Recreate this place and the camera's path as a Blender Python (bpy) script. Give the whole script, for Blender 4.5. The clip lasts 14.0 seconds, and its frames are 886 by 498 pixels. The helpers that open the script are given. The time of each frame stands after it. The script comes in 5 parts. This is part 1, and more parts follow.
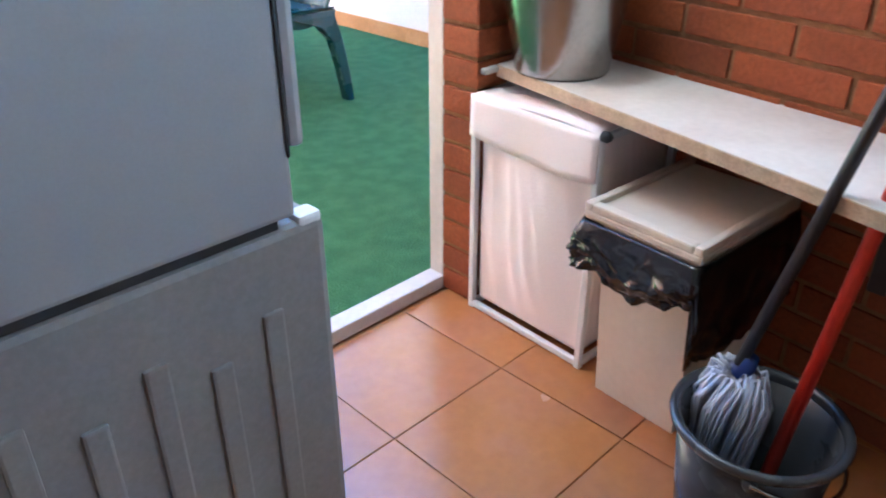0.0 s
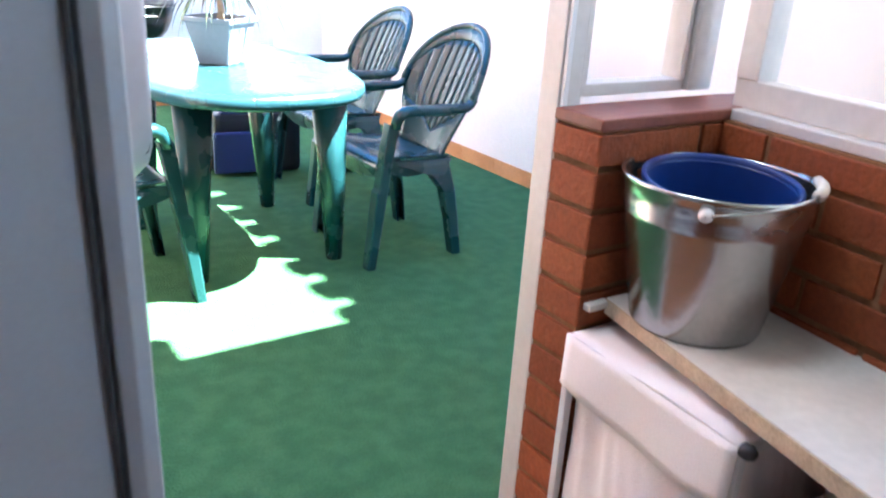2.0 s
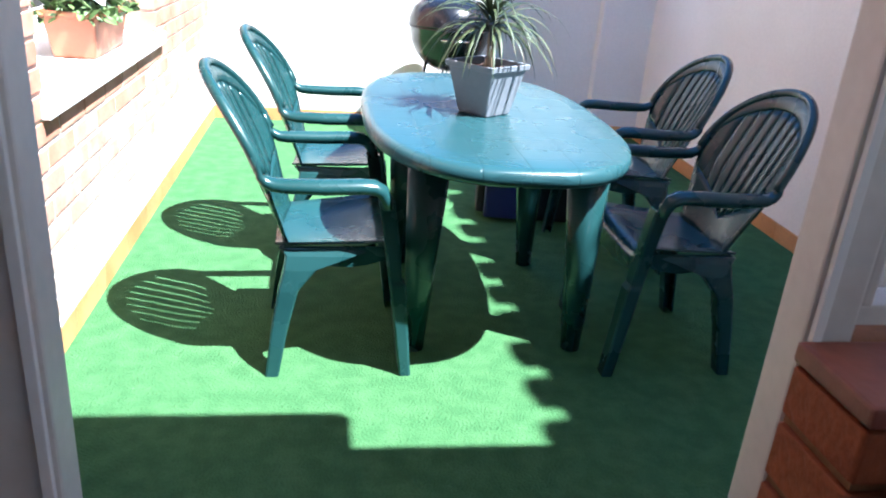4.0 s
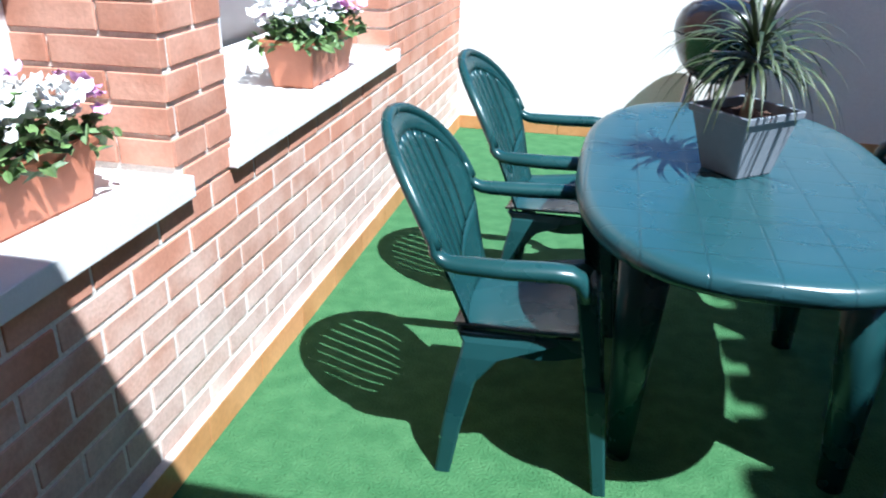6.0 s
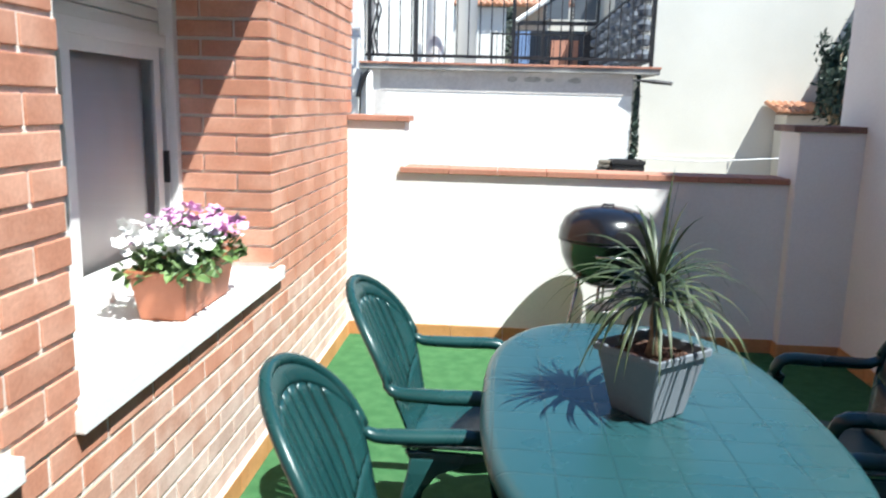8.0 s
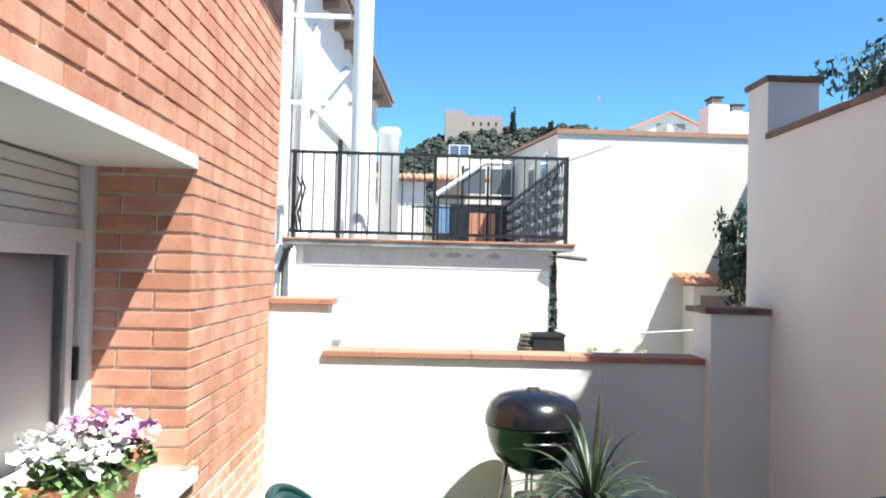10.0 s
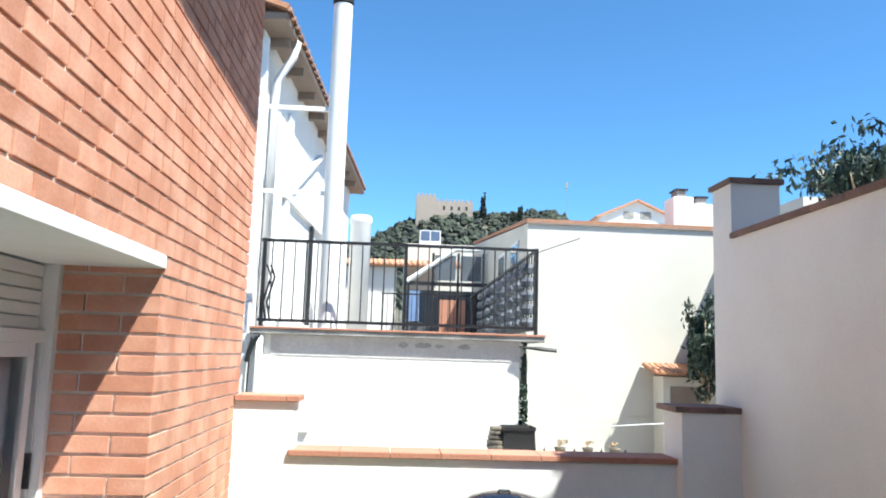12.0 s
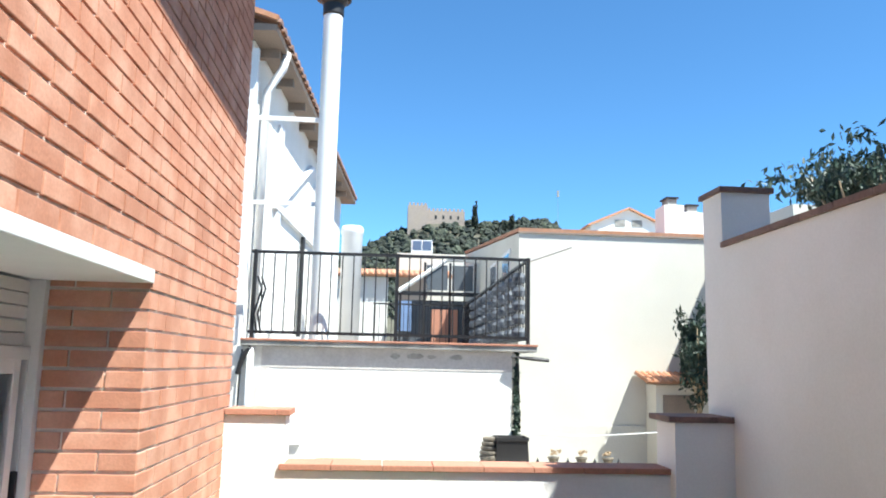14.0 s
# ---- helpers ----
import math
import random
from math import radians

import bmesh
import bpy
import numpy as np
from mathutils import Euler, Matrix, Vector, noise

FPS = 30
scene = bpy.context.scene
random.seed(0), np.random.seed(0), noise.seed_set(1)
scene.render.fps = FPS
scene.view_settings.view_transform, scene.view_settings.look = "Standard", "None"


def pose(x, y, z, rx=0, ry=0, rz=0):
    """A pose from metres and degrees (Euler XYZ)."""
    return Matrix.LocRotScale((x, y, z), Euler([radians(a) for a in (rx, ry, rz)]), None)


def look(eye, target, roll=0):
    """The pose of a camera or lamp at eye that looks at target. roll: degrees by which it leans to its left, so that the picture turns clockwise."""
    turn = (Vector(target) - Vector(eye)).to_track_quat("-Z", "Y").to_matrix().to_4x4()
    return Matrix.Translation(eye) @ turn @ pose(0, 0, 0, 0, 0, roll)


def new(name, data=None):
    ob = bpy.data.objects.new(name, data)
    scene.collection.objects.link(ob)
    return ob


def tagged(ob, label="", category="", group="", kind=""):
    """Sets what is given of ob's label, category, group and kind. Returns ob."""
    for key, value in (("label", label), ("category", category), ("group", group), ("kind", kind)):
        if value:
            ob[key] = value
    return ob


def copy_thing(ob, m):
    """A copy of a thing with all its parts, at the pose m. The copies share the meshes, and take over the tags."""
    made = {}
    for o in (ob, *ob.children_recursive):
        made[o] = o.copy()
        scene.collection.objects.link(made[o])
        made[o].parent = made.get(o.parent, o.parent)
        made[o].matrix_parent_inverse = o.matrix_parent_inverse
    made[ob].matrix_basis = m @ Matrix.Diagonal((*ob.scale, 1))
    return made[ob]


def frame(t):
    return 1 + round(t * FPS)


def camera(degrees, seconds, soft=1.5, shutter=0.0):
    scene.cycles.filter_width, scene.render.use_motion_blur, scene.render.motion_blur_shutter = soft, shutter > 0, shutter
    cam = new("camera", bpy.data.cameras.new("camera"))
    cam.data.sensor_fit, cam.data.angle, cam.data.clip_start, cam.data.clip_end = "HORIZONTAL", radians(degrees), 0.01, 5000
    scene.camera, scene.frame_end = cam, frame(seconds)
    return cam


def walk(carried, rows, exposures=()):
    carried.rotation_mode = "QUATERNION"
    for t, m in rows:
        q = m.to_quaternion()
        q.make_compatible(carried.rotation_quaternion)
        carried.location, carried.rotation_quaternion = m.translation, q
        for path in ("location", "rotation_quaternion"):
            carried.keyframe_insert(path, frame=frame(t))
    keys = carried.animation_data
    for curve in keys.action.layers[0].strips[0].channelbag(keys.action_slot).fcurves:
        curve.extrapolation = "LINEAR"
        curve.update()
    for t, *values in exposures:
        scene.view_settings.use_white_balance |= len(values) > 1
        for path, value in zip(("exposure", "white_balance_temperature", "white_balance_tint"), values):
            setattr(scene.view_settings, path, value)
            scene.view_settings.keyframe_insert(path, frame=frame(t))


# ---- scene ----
cam = camera(60.2, 14.0, soft=1.9, shutter=0.3)
PATH = [
    (0, (-0.12, 0.07, 1.109), (1.116, 1.308, 0.139), -0.0),
    (0.5, (-0.053, 0.127, 1.105), (1.038, 1.488, 0.126), 0.2),
    (1, (0.048, 0.212, 1.123), (1.052, 1.655, 0.169), 0.7),
    (1.5, (0.144, 0.289, 1.149), (1.191, 1.743, 0.26), 2.3),
    (2, (0.265, 0.375, 1.18), (1.323, 1.908, 0.451), 3.5),
    (2.5, (0.39, 0.445, 1.187), (1.324, 2.094, 0.548), 5.9),
    (3, (0.508, 0.53, 1.205), (1.192, 2.288, 0.542), 7.1),
    (5.5, (0.85, 1.119, 1.359), (0.673, 2.934, 0.538), 0.3),
    (6, (0.865, 1.228, 1.363), (0.479, 3.009, 0.54), 1.0),
    (6.5, (0.86, 1.297, 1.373), (0.383, 3.088, 0.622), 2.0),
    (7, (0.846, 1.363, 1.393), (0.349, 3.19, 0.749), 1.8),
    (7.5, (0.824, 1.416, 1.423), (0.472, 3.316, 0.91), 2.6),
    (8, (0.82, 1.463, 1.464), (0.681, 3.424, 1.092), 1.5),
    (8.5, (0.818, 1.485, 1.499), (0.788, 3.471, 1.269), 1.5),
    (11, (0.79, 1.494, 1.624), (0.868, 3.486, 1.793), 1.5),
    (11.5, (0.793, 1.493, 1.642), (0.898, 3.478, 1.865), 1.7),
    (12, (0.793, 1.495, 1.661), (0.917, 3.473, 1.934), 1.8),
    (12.5, (0.795, 1.501, 1.666), (0.939, 3.475, 1.956), 1.8),
    (13, (0.796, 1.504, 1.676), (0.939, 3.476, 1.975), 1.6),
    (13.5, (0.801, 1.507, 1.675), (0.939, 3.48, 1.971), 1.4),
    (14, (0.8, 1.508, 1.675), (0.944, 3.48, 1.972), 1.3),
]
EXPOSURES = ((0.0, 4.72, 5450, 0), (1.0, 4.72, 5450, 0), (1.5, 4.42, 5400, 2), (2.0, 4.35, 5500, 4), (2.5, 4.1, 5650, 8), (3.0, 3.4, 5800, 10), (3.2, 3.15, 5800, 10), (5.3, 1.68, 5150, 4), (6.0, 1.30, 5350, 5),
             (6.5, 1.06, 5600, 3), (7.5, 1.12, 5900, 2), (8.5, 1.28, 6100, 1), (11.0, 1.40, 6250, 0), (14.0, 1.38, 6250, 0))
walk(cam, [(t, look(eye, target, roll)) for t, eye, target, roll in PATH], EXPOSURES)

# ---- world and light ----
SUN_DIR = Vector((0.455, -0.375, 1.0)).normalized()
world = bpy.data.worlds.new("sky")
scene.world = world
world.use_nodes = True
wn = world.node_tree.nodes
sky = wn.new("ShaderNodeTexSky")
sky.sky_type, sky.sun_disc = "NISHITA", False
sky.sun_elevation = math.asin(SUN_DIR.z)
sky.sun_rotation = math.atan2(SUN_DIR.x, SUN_DIR.y)
sky.air_density, sky.dust_density, sky.ozone_density, sky.altitude = 1.0, 0.0, 4.0, 1200
tint = wn.new("ShaderNodeMix")
tint.data_type, tint.blend_type = "RGBA", "MULTIPLY"
tint.inputs[0].default_value = 1.0
tint.inputs[7].default_value = (0.72, 1.04, 1.24, 1)
world.node_tree.links.new(sky.outputs[0], tint.inputs[6])
world.node_tree.links.new(tint.outputs[2], wn["Background"].inputs[0])
wn["Background"].inputs[1].default_value = 0.075
lamp = bpy.data.lights.new("sun", "SUN")
lamp.energy, lamp.angle, lamp.color = 5.0, radians(0.53), (1.0, 0.96, 0.91)
sun = new("sun", lamp)
sun.matrix_world = look(SUN_DIR * 30, (0, 0, 0))


def window_light(name, m, w, h, watts, colour):
    """An area lamp added to the sky's light at an opening of the porch."""
    a = bpy.data.lights.new(name, "AREA")
    a.shape, a.size, a.size_y, a.energy, a.color = "RECTANGLE", w, h, watts, colour
    ob = new(name, a)
    ob.matrix_world = m
    return ob


window_light("east_window_light", look((1.62, 0.0, 1.65), (0.0, 0.2, 1.35)), 2.0, 1.2, 0.74, (0.90, 0.95, 1.0))
# fill lamp added to brighten the porch, just inside an assumed fanlight
window_light("porch_fill_light", look((0.68, 1.31, 2.33), (0.30, 0.60, 0.9)), 0.95, 0.20, 1.1, (0.95, 0.97, 1.0))


# ---- materials ----
def material(name, colour, rough=0.6, metal=0.0, vary=0.12, scale=8.0, bump=0.0, fine=60.0, hue=None, per=0.0, spec=0.5, stretch=(1, 1, 1), coat=0.0, stain=0.0):
    """A surface with broad and fine variation. hue: a second colour mixed in by noise; per: spread by object."""
    m = bpy.data.materials.new(name)
    m.use_nodes = True
    nt = m.node_tree
    n, ln = nt.nodes, nt.links
    b = n["Principled BSDF"]
    b.inputs["Roughness"].default_value, b.inputs["Metallic"].default_value = rough, metal
    b.inputs["Specular IOR Level"].default_value = spec
    b.inputs["Coat Weight"].default_value = coat
    tc = n.new("ShaderNodeTexCoord")
    mp = n.new("ShaderNodeMapping")
    mp.inputs["Scale"].default_value = stretch
    coords = tc.outputs["Object"]
    if per:
        own = n.new("ShaderNodeObjectInfo")
        shift = n.new("ShaderNodeVectorMath")
        shift.operation = "MULTIPLY_ADD"
        ln.new(own.outputs["Random"], shift.inputs[0])
        shift.inputs[1].default_value = (37.0, 61.0, 23.0)
        ln.new(coords, shift.inputs[2])
        coords = shift.outputs[0]
    ln.new(coords, mp.inputs[0])
    big, small = n.new("ShaderNodeTexNoise"), n.new("ShaderNodeTexNoise")
    big.inputs["Scale"].default_value, small.inputs["Scale"].default_value = scale, fine
    big.inputs["Detail"].default_value, small.inputs["Detail"].default_value = 4, 3
    for t in (big, small):
        ln.new(mp.outputs[0], t.inputs["Vector"])
    add = n.new("ShaderNodeMath")
    add.operation = "ADD"
    ln.new(big.outputs[0], add.inputs[0])
    ln.new(small.outputs[0], add.inputs[1])
    rng = n.new("ShaderNodeMapRange")
    rng.inputs["From Min"].default_value, rng.inputs["From Max"].default_value = 0.7, 1.3
    rng.inputs["To Min"].default_value, rng.inputs["To Max"].default_value = 1 - vary, 1 + vary
    ln.new(add.outputs[0], rng.inputs[0])
    base = n.new("ShaderNodeMix")
    base.data_type = "RGBA"
    base.inputs[6].default_value = (*colour, 1)
    base.inputs[7].default_value = (*(hue or colour), 1)
    ramp = n.new("ShaderNodeMapRange")
    ramp.inputs["From Min"].default_value, ramp.inputs["From Max"].default_value = 0.4, 0.62
    ln.new(big.outputs[0], ramp.inputs[0])
    ln.new(ramp.outputs[0], base.inputs[0])
    hsv = n.new("ShaderNodeHueSaturation")
    ln.new(base.outputs[2], hsv.inputs["Color"])
    value = rng.outputs[0]
    if per:
        oi = n.new("ShaderNodeObjectInfo")
        geo = n.new("ShaderNodeNewGeometry")
        both = n.new("ShaderNodeMath")
        both.operation = "ADD"
        ln.new(oi.outputs["Random"], both.inputs[0])
        ln.new(geo.outputs["Random Per Island"], both.inputs[1])
        frac = n.new("ShaderNodeMath")
        frac.operation = "FRACT"
        ln.new(both.outputs[0], frac.inputs[0])
        pr = n.new("ShaderNodeMapRange")
        pr.inputs["To Min"].default_value, pr.inputs["To Max"].default_value = 1 - per, 1 + per
        ln.new(frac.outputs[0], pr.inputs[0])
        mul = n.new("ShaderNodeMath")
        mul.operation = "MULTIPLY"
        ln.new(value, mul.inputs[0])
        ln.new(pr.outputs[0], mul.inputs[1])
        value = mul.outputs[0]
    ln.new(value, hsv.inputs["Value"])
    ln.new(hsv.outputs[0], b.inputs["Base Color"])
    rr = n.new("ShaderNodeMapRange")
    rr.inputs["To Min"].default_value, rr.inputs["To Max"].default_value = max(0.02, rough - 0.1), min(1, rough + 0.1)
    ln.new(big.outputs[0], rr.inputs[0])
    ln.new(rr.outputs[0], b.inputs["Roughness"])
    if bump:
        bp = n.new("ShaderNodeBump")
        bp.inputs["Strength"].default_value, bp.inputs["Distance"].default_value = bump, 0.01
        ln.new(small.outputs[0], bp.inputs["Height"])
        ln.new(bp.outputs[0], b.inputs["Normal"])
    return m


def glass(name, rough=0.0, tint=(1, 1, 1), bump=0.0):
    m = bpy.data.materials.new(name)
    m.use_nodes = True
    b = m.node_tree.nodes["Principled BSDF"]
    b.inputs["Base Color"].default_value = (*tint, 1)
    b.inputs["Roughness"].default_value, b.inputs["Transmission Weight"].default_value = rough, 1.0
    b.inputs["IOR"].default_value = 1.1
    if bump:
        t = m.node_tree.nodes.new("ShaderNodeTexNoise")
        t.inputs["Scale"].default_value = 70
        bp = m.node_tree.nodes.new("ShaderNodeBump")
        bp.inputs["Strength"].default_value = bump
        m.node_tree.links.new(t.outputs[0], bp.inputs["Height"])
        m.node_tree.links.new(bp.outputs[0], b.inputs["Normal"])
    return m


BRICK = material("brick", (0.50, 0.228, 0.147), 0.85, vary=0.12, scale=5, bump=0.12, fine=90, hue=(0.56, 0.30, 0.212), per=0.08, spec=0.2)
# two paler bricks: lime bloom, plus the sun's wash-out put into the colour
PALE_BRICK = material("bloomed_glare_brick", (0.55, 0.385, 0.315), 0.9, vary=0.15, scale=7, bump=0.15, fine=90, hue=(0.60, 0.46, 0.39), per=0.06, spec=0.2)
HALF_PALE_BRICK = material("half_bloomed_glare_brick", (0.52, 0.295, 0.215), 0.88, vary=0.14, scale=7, bump=0.14, fine=90, hue=(0.58, 0.39, 0.31), per=0.06, spec=0.2)
MORTAR = material("mortar", (0.73, 0.66, 0.59), 0.95, vary=0.15, scale=4, bump=0.4, fine=120, spec=0.1)
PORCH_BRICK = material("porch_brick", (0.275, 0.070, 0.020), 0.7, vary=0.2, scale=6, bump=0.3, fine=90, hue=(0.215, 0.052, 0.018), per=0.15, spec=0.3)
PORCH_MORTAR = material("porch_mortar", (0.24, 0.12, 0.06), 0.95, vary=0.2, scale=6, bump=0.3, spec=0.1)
RENDER_WHITE = material("white_wall_render", (0.80, 0.78, 0.75), 0.9, vary=0.04, scale=1.3, bump=0.10, fine=70, spec=0.2, hue=(0.83, 0.81, 0.79))
RENDER_CREAM = material("cream_wall_render", (0.58, 0.55, 0.49), 0.9, vary=0.05, scale=0.7, bump=0.2, fine=50, spec=0.2, hue=(0.61, 0.58, 0.52))
OLD_WHITE = material("weathered_whitewash", (0.80, 0.78, 0.75), 0.9, vary=0.06, scale=2.2, bump=0.3, fine=40, hue=(0.74, 0.72, 0.68), spec=0.2)
GREY_STAIN = material("grey_cement", (0.25, 0.24, 0.225), 0.95, vary=0.2, scale=3, bump=0.3, fine=40, hue=(0.37, 0.35, 0.325), spec=0.2)
TERRACOTTA = material("terracotta_coping", (0.46, 0.215, 0.145), 0.8, vary=0.15, scale=5, bump=0.2, fine=60, hue=(0.40, 0.195, 0.135), spec=0.3, per=0.08)
DARK_COPING = material("dark_clay_coping", (0.17, 0.10, 0.08), 0.8, vary=0.2, scale=5, bump=0.2, hue=(0.22, 0.13, 0.10), per=0.1)
BASE_TILE = material("ochre_skirting_tile", (0.50, 0.235, 0.085), 0.5, vary=0.12, scale=6, fine=60, hue=(0.54, 0.27, 0.11), per=0.1)
FLOOR_TILE = material("terracotta_floor_tile", (0.42, 0.165, 0.05), 0.22, vary=0.08, scale=7, fine=40, hue=(0.38, 0.155, 0.065), per=0.10, bump=0.02, spec=0.8)
FILLET = material("pinkish_mortar", (0.62, 0.52, 0.45), 0.95, vary=0.12, scale=6, bump=0.3, spec=0.1)
GROUT = material("grout", (0.36, 0.16, 0.065), 0.9, vary=0.1)
TURF = material("green_turf_carpet", (0.054, 0.144, 0.056), 0.95, vary=0.12, scale=14, bump=1.0, fine=130, hue=(0.066, 0.158, 0.064), spec=0.08)
GROUND = material("ground", (0.30, 0.26, 0.21), 0.95, vary=0.2, scale=0.3, fine=5)
STONE_SILL = material("white_stone_sill", (0.74, 0.73, 0.71), 0.6, vary=0.04, scale=9, fine=160, bump=0.05)
ALU_WHITE = material("white_aluminium", (0.72, 0.70, 0.69), 0.4, vary=0.03, scale=3)
ALU_WORN = material("worn_white_aluminium", (0.60, 0.56, 0.53), 0.45, vary=0.06, scale=5, hue=(0.54, 0.50, 0.47))
SHUTTER = material("white_shutter_slats", (0.72, 0.70, 0.67), 0.5, vary=0.03, scale=4)
CURTAIN = material("grey_blind_cloth", (0.60, 0.58, 0.58), 0.9, vary=0.04, scale=3, fine=200, bump=0.1)
DARK = material("unlit_room_black", (0.03, 0.03, 0.035), 0.9, vary=0.1)
BLACK_RUBBER = material("black_seal", (0.02, 0.02, 0.022), 0.6, vary=0.1)
CLEAR = glass("clear_glass")
FROSTED = glass("frosted_glass", 0.25, (0.97, 0.97, 0.95), 0.25)
PLASTIC_GREEN = material("green_moulded_plastic", (0.011, 0.045, 0.046), 0.27, vary=0.07, scale=5, fine=300, bump=0.04, hue=(0.0135, 0.052, 0.053), spec=0.45)
TABLE_GREEN = material("green_table_plastic", (0.020, 0.064, 0.073), 0.28, vary=0.04, scale=4, fine=260, bump=0.05, hue=(0.0225, 0.069, 0.079))
ROOF_TILE = material("clay_roof_tile", (0.50, 0.23, 0.12), 0.85, vary=0.2, scale=2, fine=20, hue=(0.42, 0.22, 0.14), per=0.2)
EAVE_WOOD = material("eave_board", (0.24, 0.185, 0.15), 0.8, vary=0.15, scale=4)
IRON = material("dark_iron", (0.035, 0.033, 0.035), 0.5, metal=0.6, vary=0.2, scale=10)
CEILING = material("porch_ceiling_paint", (0.70, 0.68, 0.64), 0.9, vary=0.04, scale=2, bump=0.1)
STEEL = material("galvanised_steel", (0.40, 0.395, 0.385), 0.24, metal=1.0, vary=0.10, scale=9, fine=70, hue=(0.37, 0.37, 0.365), bump=0.04)
BLUE_PLASTIC = material("blue_bucket_plastic", (0.004, 0.023, 0.14), 0.4, vary=0.1, scale=5)
WHITE_ENAMEL = material("white_enamel", (0.66, 0.66, 0.67), 0.3, vary=0.03, scale=2, fine=150, coat=0.2)
# side greys well below the white enamel, the washer's a step darker
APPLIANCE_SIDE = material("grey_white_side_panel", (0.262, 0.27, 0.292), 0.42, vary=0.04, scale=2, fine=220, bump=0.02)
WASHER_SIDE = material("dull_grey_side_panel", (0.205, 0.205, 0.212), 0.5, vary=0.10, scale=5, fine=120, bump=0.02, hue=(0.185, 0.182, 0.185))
CHROME = material("grey_door_ring", (0.46, 0.46, 0.50), 0.3, metal=0.3, vary=0.06, scale=5)
DARK_GLASS = material("dark_porthole_glass", (0.10, 0.10, 0.12), 0.05, vary=0.05, scale=3, coat=0.6)
SHELF_WHITE = material("scuffed_white_melamine", (0.62, 0.58, 0.53), 0.45, vary=0.07, scale=6, fine=60, hue=(0.54, 0.49, 0.44))
CHIPBOARD = material("chipboard_edge", (0.42, 0.32, 0.22), 0.9, vary=0.2, scale=30, fine=200, bump=0.2)
CLOTH = material("white_hamper_cloth", (0.80, 0.75, 0.74), 0.95, vary=0.05, scale=5, fine=320, bump=0.25, hue=(0.80, 0.71, 0.70))
CREAM_PLASTIC = material("cream_bin_plastic", (0.60, 0.52, 0.43), 0.5, vary=0.04, scale=4, hue=(0.64, 0.57, 0.48))
BAG = material("black_bin_bag", (0.006, 0.006, 0.007), 0.18, vary=0.2, scale=9, bump=0.25, fine=25)
MOP_GREY = material("grey_bucket_plastic", (0.05, 0.05, 0.054), 0.28, vary=0.08, scale=5)
MOP_YARN = material("mop_yarn", (0.66, 0.66, 0.72), 0.95, vary=0.12, scale=30, hue=(0.45, 0.50, 0.66))
HANDLE_DARK = material("dark_handle", (0.03, 0.03, 0.035), 0.35, vary=0.1)
HANDLE_RED = material("red_handle", (0.55, 0.03, 0.015), 0.4, vary=0.1)
NAVY = material("navy_bag_fabric", (0.010, 0.018, 0.10), 0.7, vary=0.15, scale=12, fine=200, bump=0.2)
BLACK_CLOTH = material("black_bag_fabric", (0.008, 0.008, 0.012), 0.8, vary=0.15, scale=10, fine=180, bump=0.2)
POT_GREY = material("grey_planter_plastic", (0.20, 0.22, 0.25), 0.45, vary=0.06, scale=6)
SOIL = material("potting_bark", (0.09, 0.045, 0.03), 0.95, vary=0.5, scale=40, bump=0.8, fine=90)
TRUNK = material("pale_bark", (0.42, 0.31, 0.20), 0.9, vary=0.2, scale=30, bump=0.4, fine=60)
LEAF_LONG = material("strap_leaf", (0.024, 0.040, 0.015), 0.48, vary=0.25, scale=15, hue=(0.062, 0.080, 0.034), per=0.4)
LEAF = material("flower_leaf", (0.085, 0.145, 0.04), 0.5, vary=0.25, scale=20, hue=(0.13, 0.20, 0.065), per=0.35)
PETAL_WHITE = material("white_petal", (0.80, 0.78, 0.76), 0.7, vary=0.05, scale=20)
PETAL_PINK = material("pink_petal", (0.70, 0.29, 0.58), 0.7, vary=0.15, scale=30, hue=(0.76, 0.46, 0.70), per=0.1)
BOX_CLAY = material("terracotta_plastic", (0.46, 0.165, 0.085), 0.55, vary=0.06, scale=8, hue=(0.42, 0.15, 0.08))
BLACK_ENAMEL = material("black_enamel", (0.009, 0.009, 0.011), 0.22, vary=0.1, scale=4, coat=0.15)
TREE_LEAF = material("tree_leaf", (0.020, 0.040, 0.026), 0.5, vary=0.3, scale=6, hue=(0.034, 0.056, 0.036), per=0.35)
PINE = material("hill_pine", (0.025, 0.032, 0.025), 0.9, vary=0.4, scale=0.15, fine=1.5, hue=(0.044, 0.050, 0.032), per=0.55)
HILL = material("dry_hillside", (0.070, 0.064, 0.050), 0.95, vary=0.3, scale=0.03, fine=0.3, hue=(0.085, 0.080, 0.058))
CASTLE = material("castle_stone", (0.34, 0.28, 0.245), 0.95, vary=0.2, scale=0.15, fine=1.2, hue=(0.30, 0.245, 0.205))
CLAY_LEDGE = material("dark_red_ledge_tile", (0.20, 0.055, 0.032), 0.5, vary=0.15, scale=6, hue=(0.16, 0.045, 0.028), bump=0.1)
BLACK_TROUGH = material("black_trough_plastic", (0.016, 0.014, 0.014), 0.6, vary=0.15, scale=8)
POT_DARK = material("blue_grey_planter_bag", (0.075, 0.085, 0.105), 0.7, vary=0.3, scale=12, hue=(0.13, 0.14, 0.16))
# grey that takes in the dimness behind the lean-to's glass
GLAZE_DARK = material("dim_interior_grey", (0.09, 0.10, 0.115), 0.45, vary=0.15, scale=3)
OLD_POT = material("weathered_dark_clay", (0.10, 0.085, 0.07), 0.9, vary=0.4, scale=12, bump=0.4, fine=60, hue=(0.24, 0.20, 0.15))
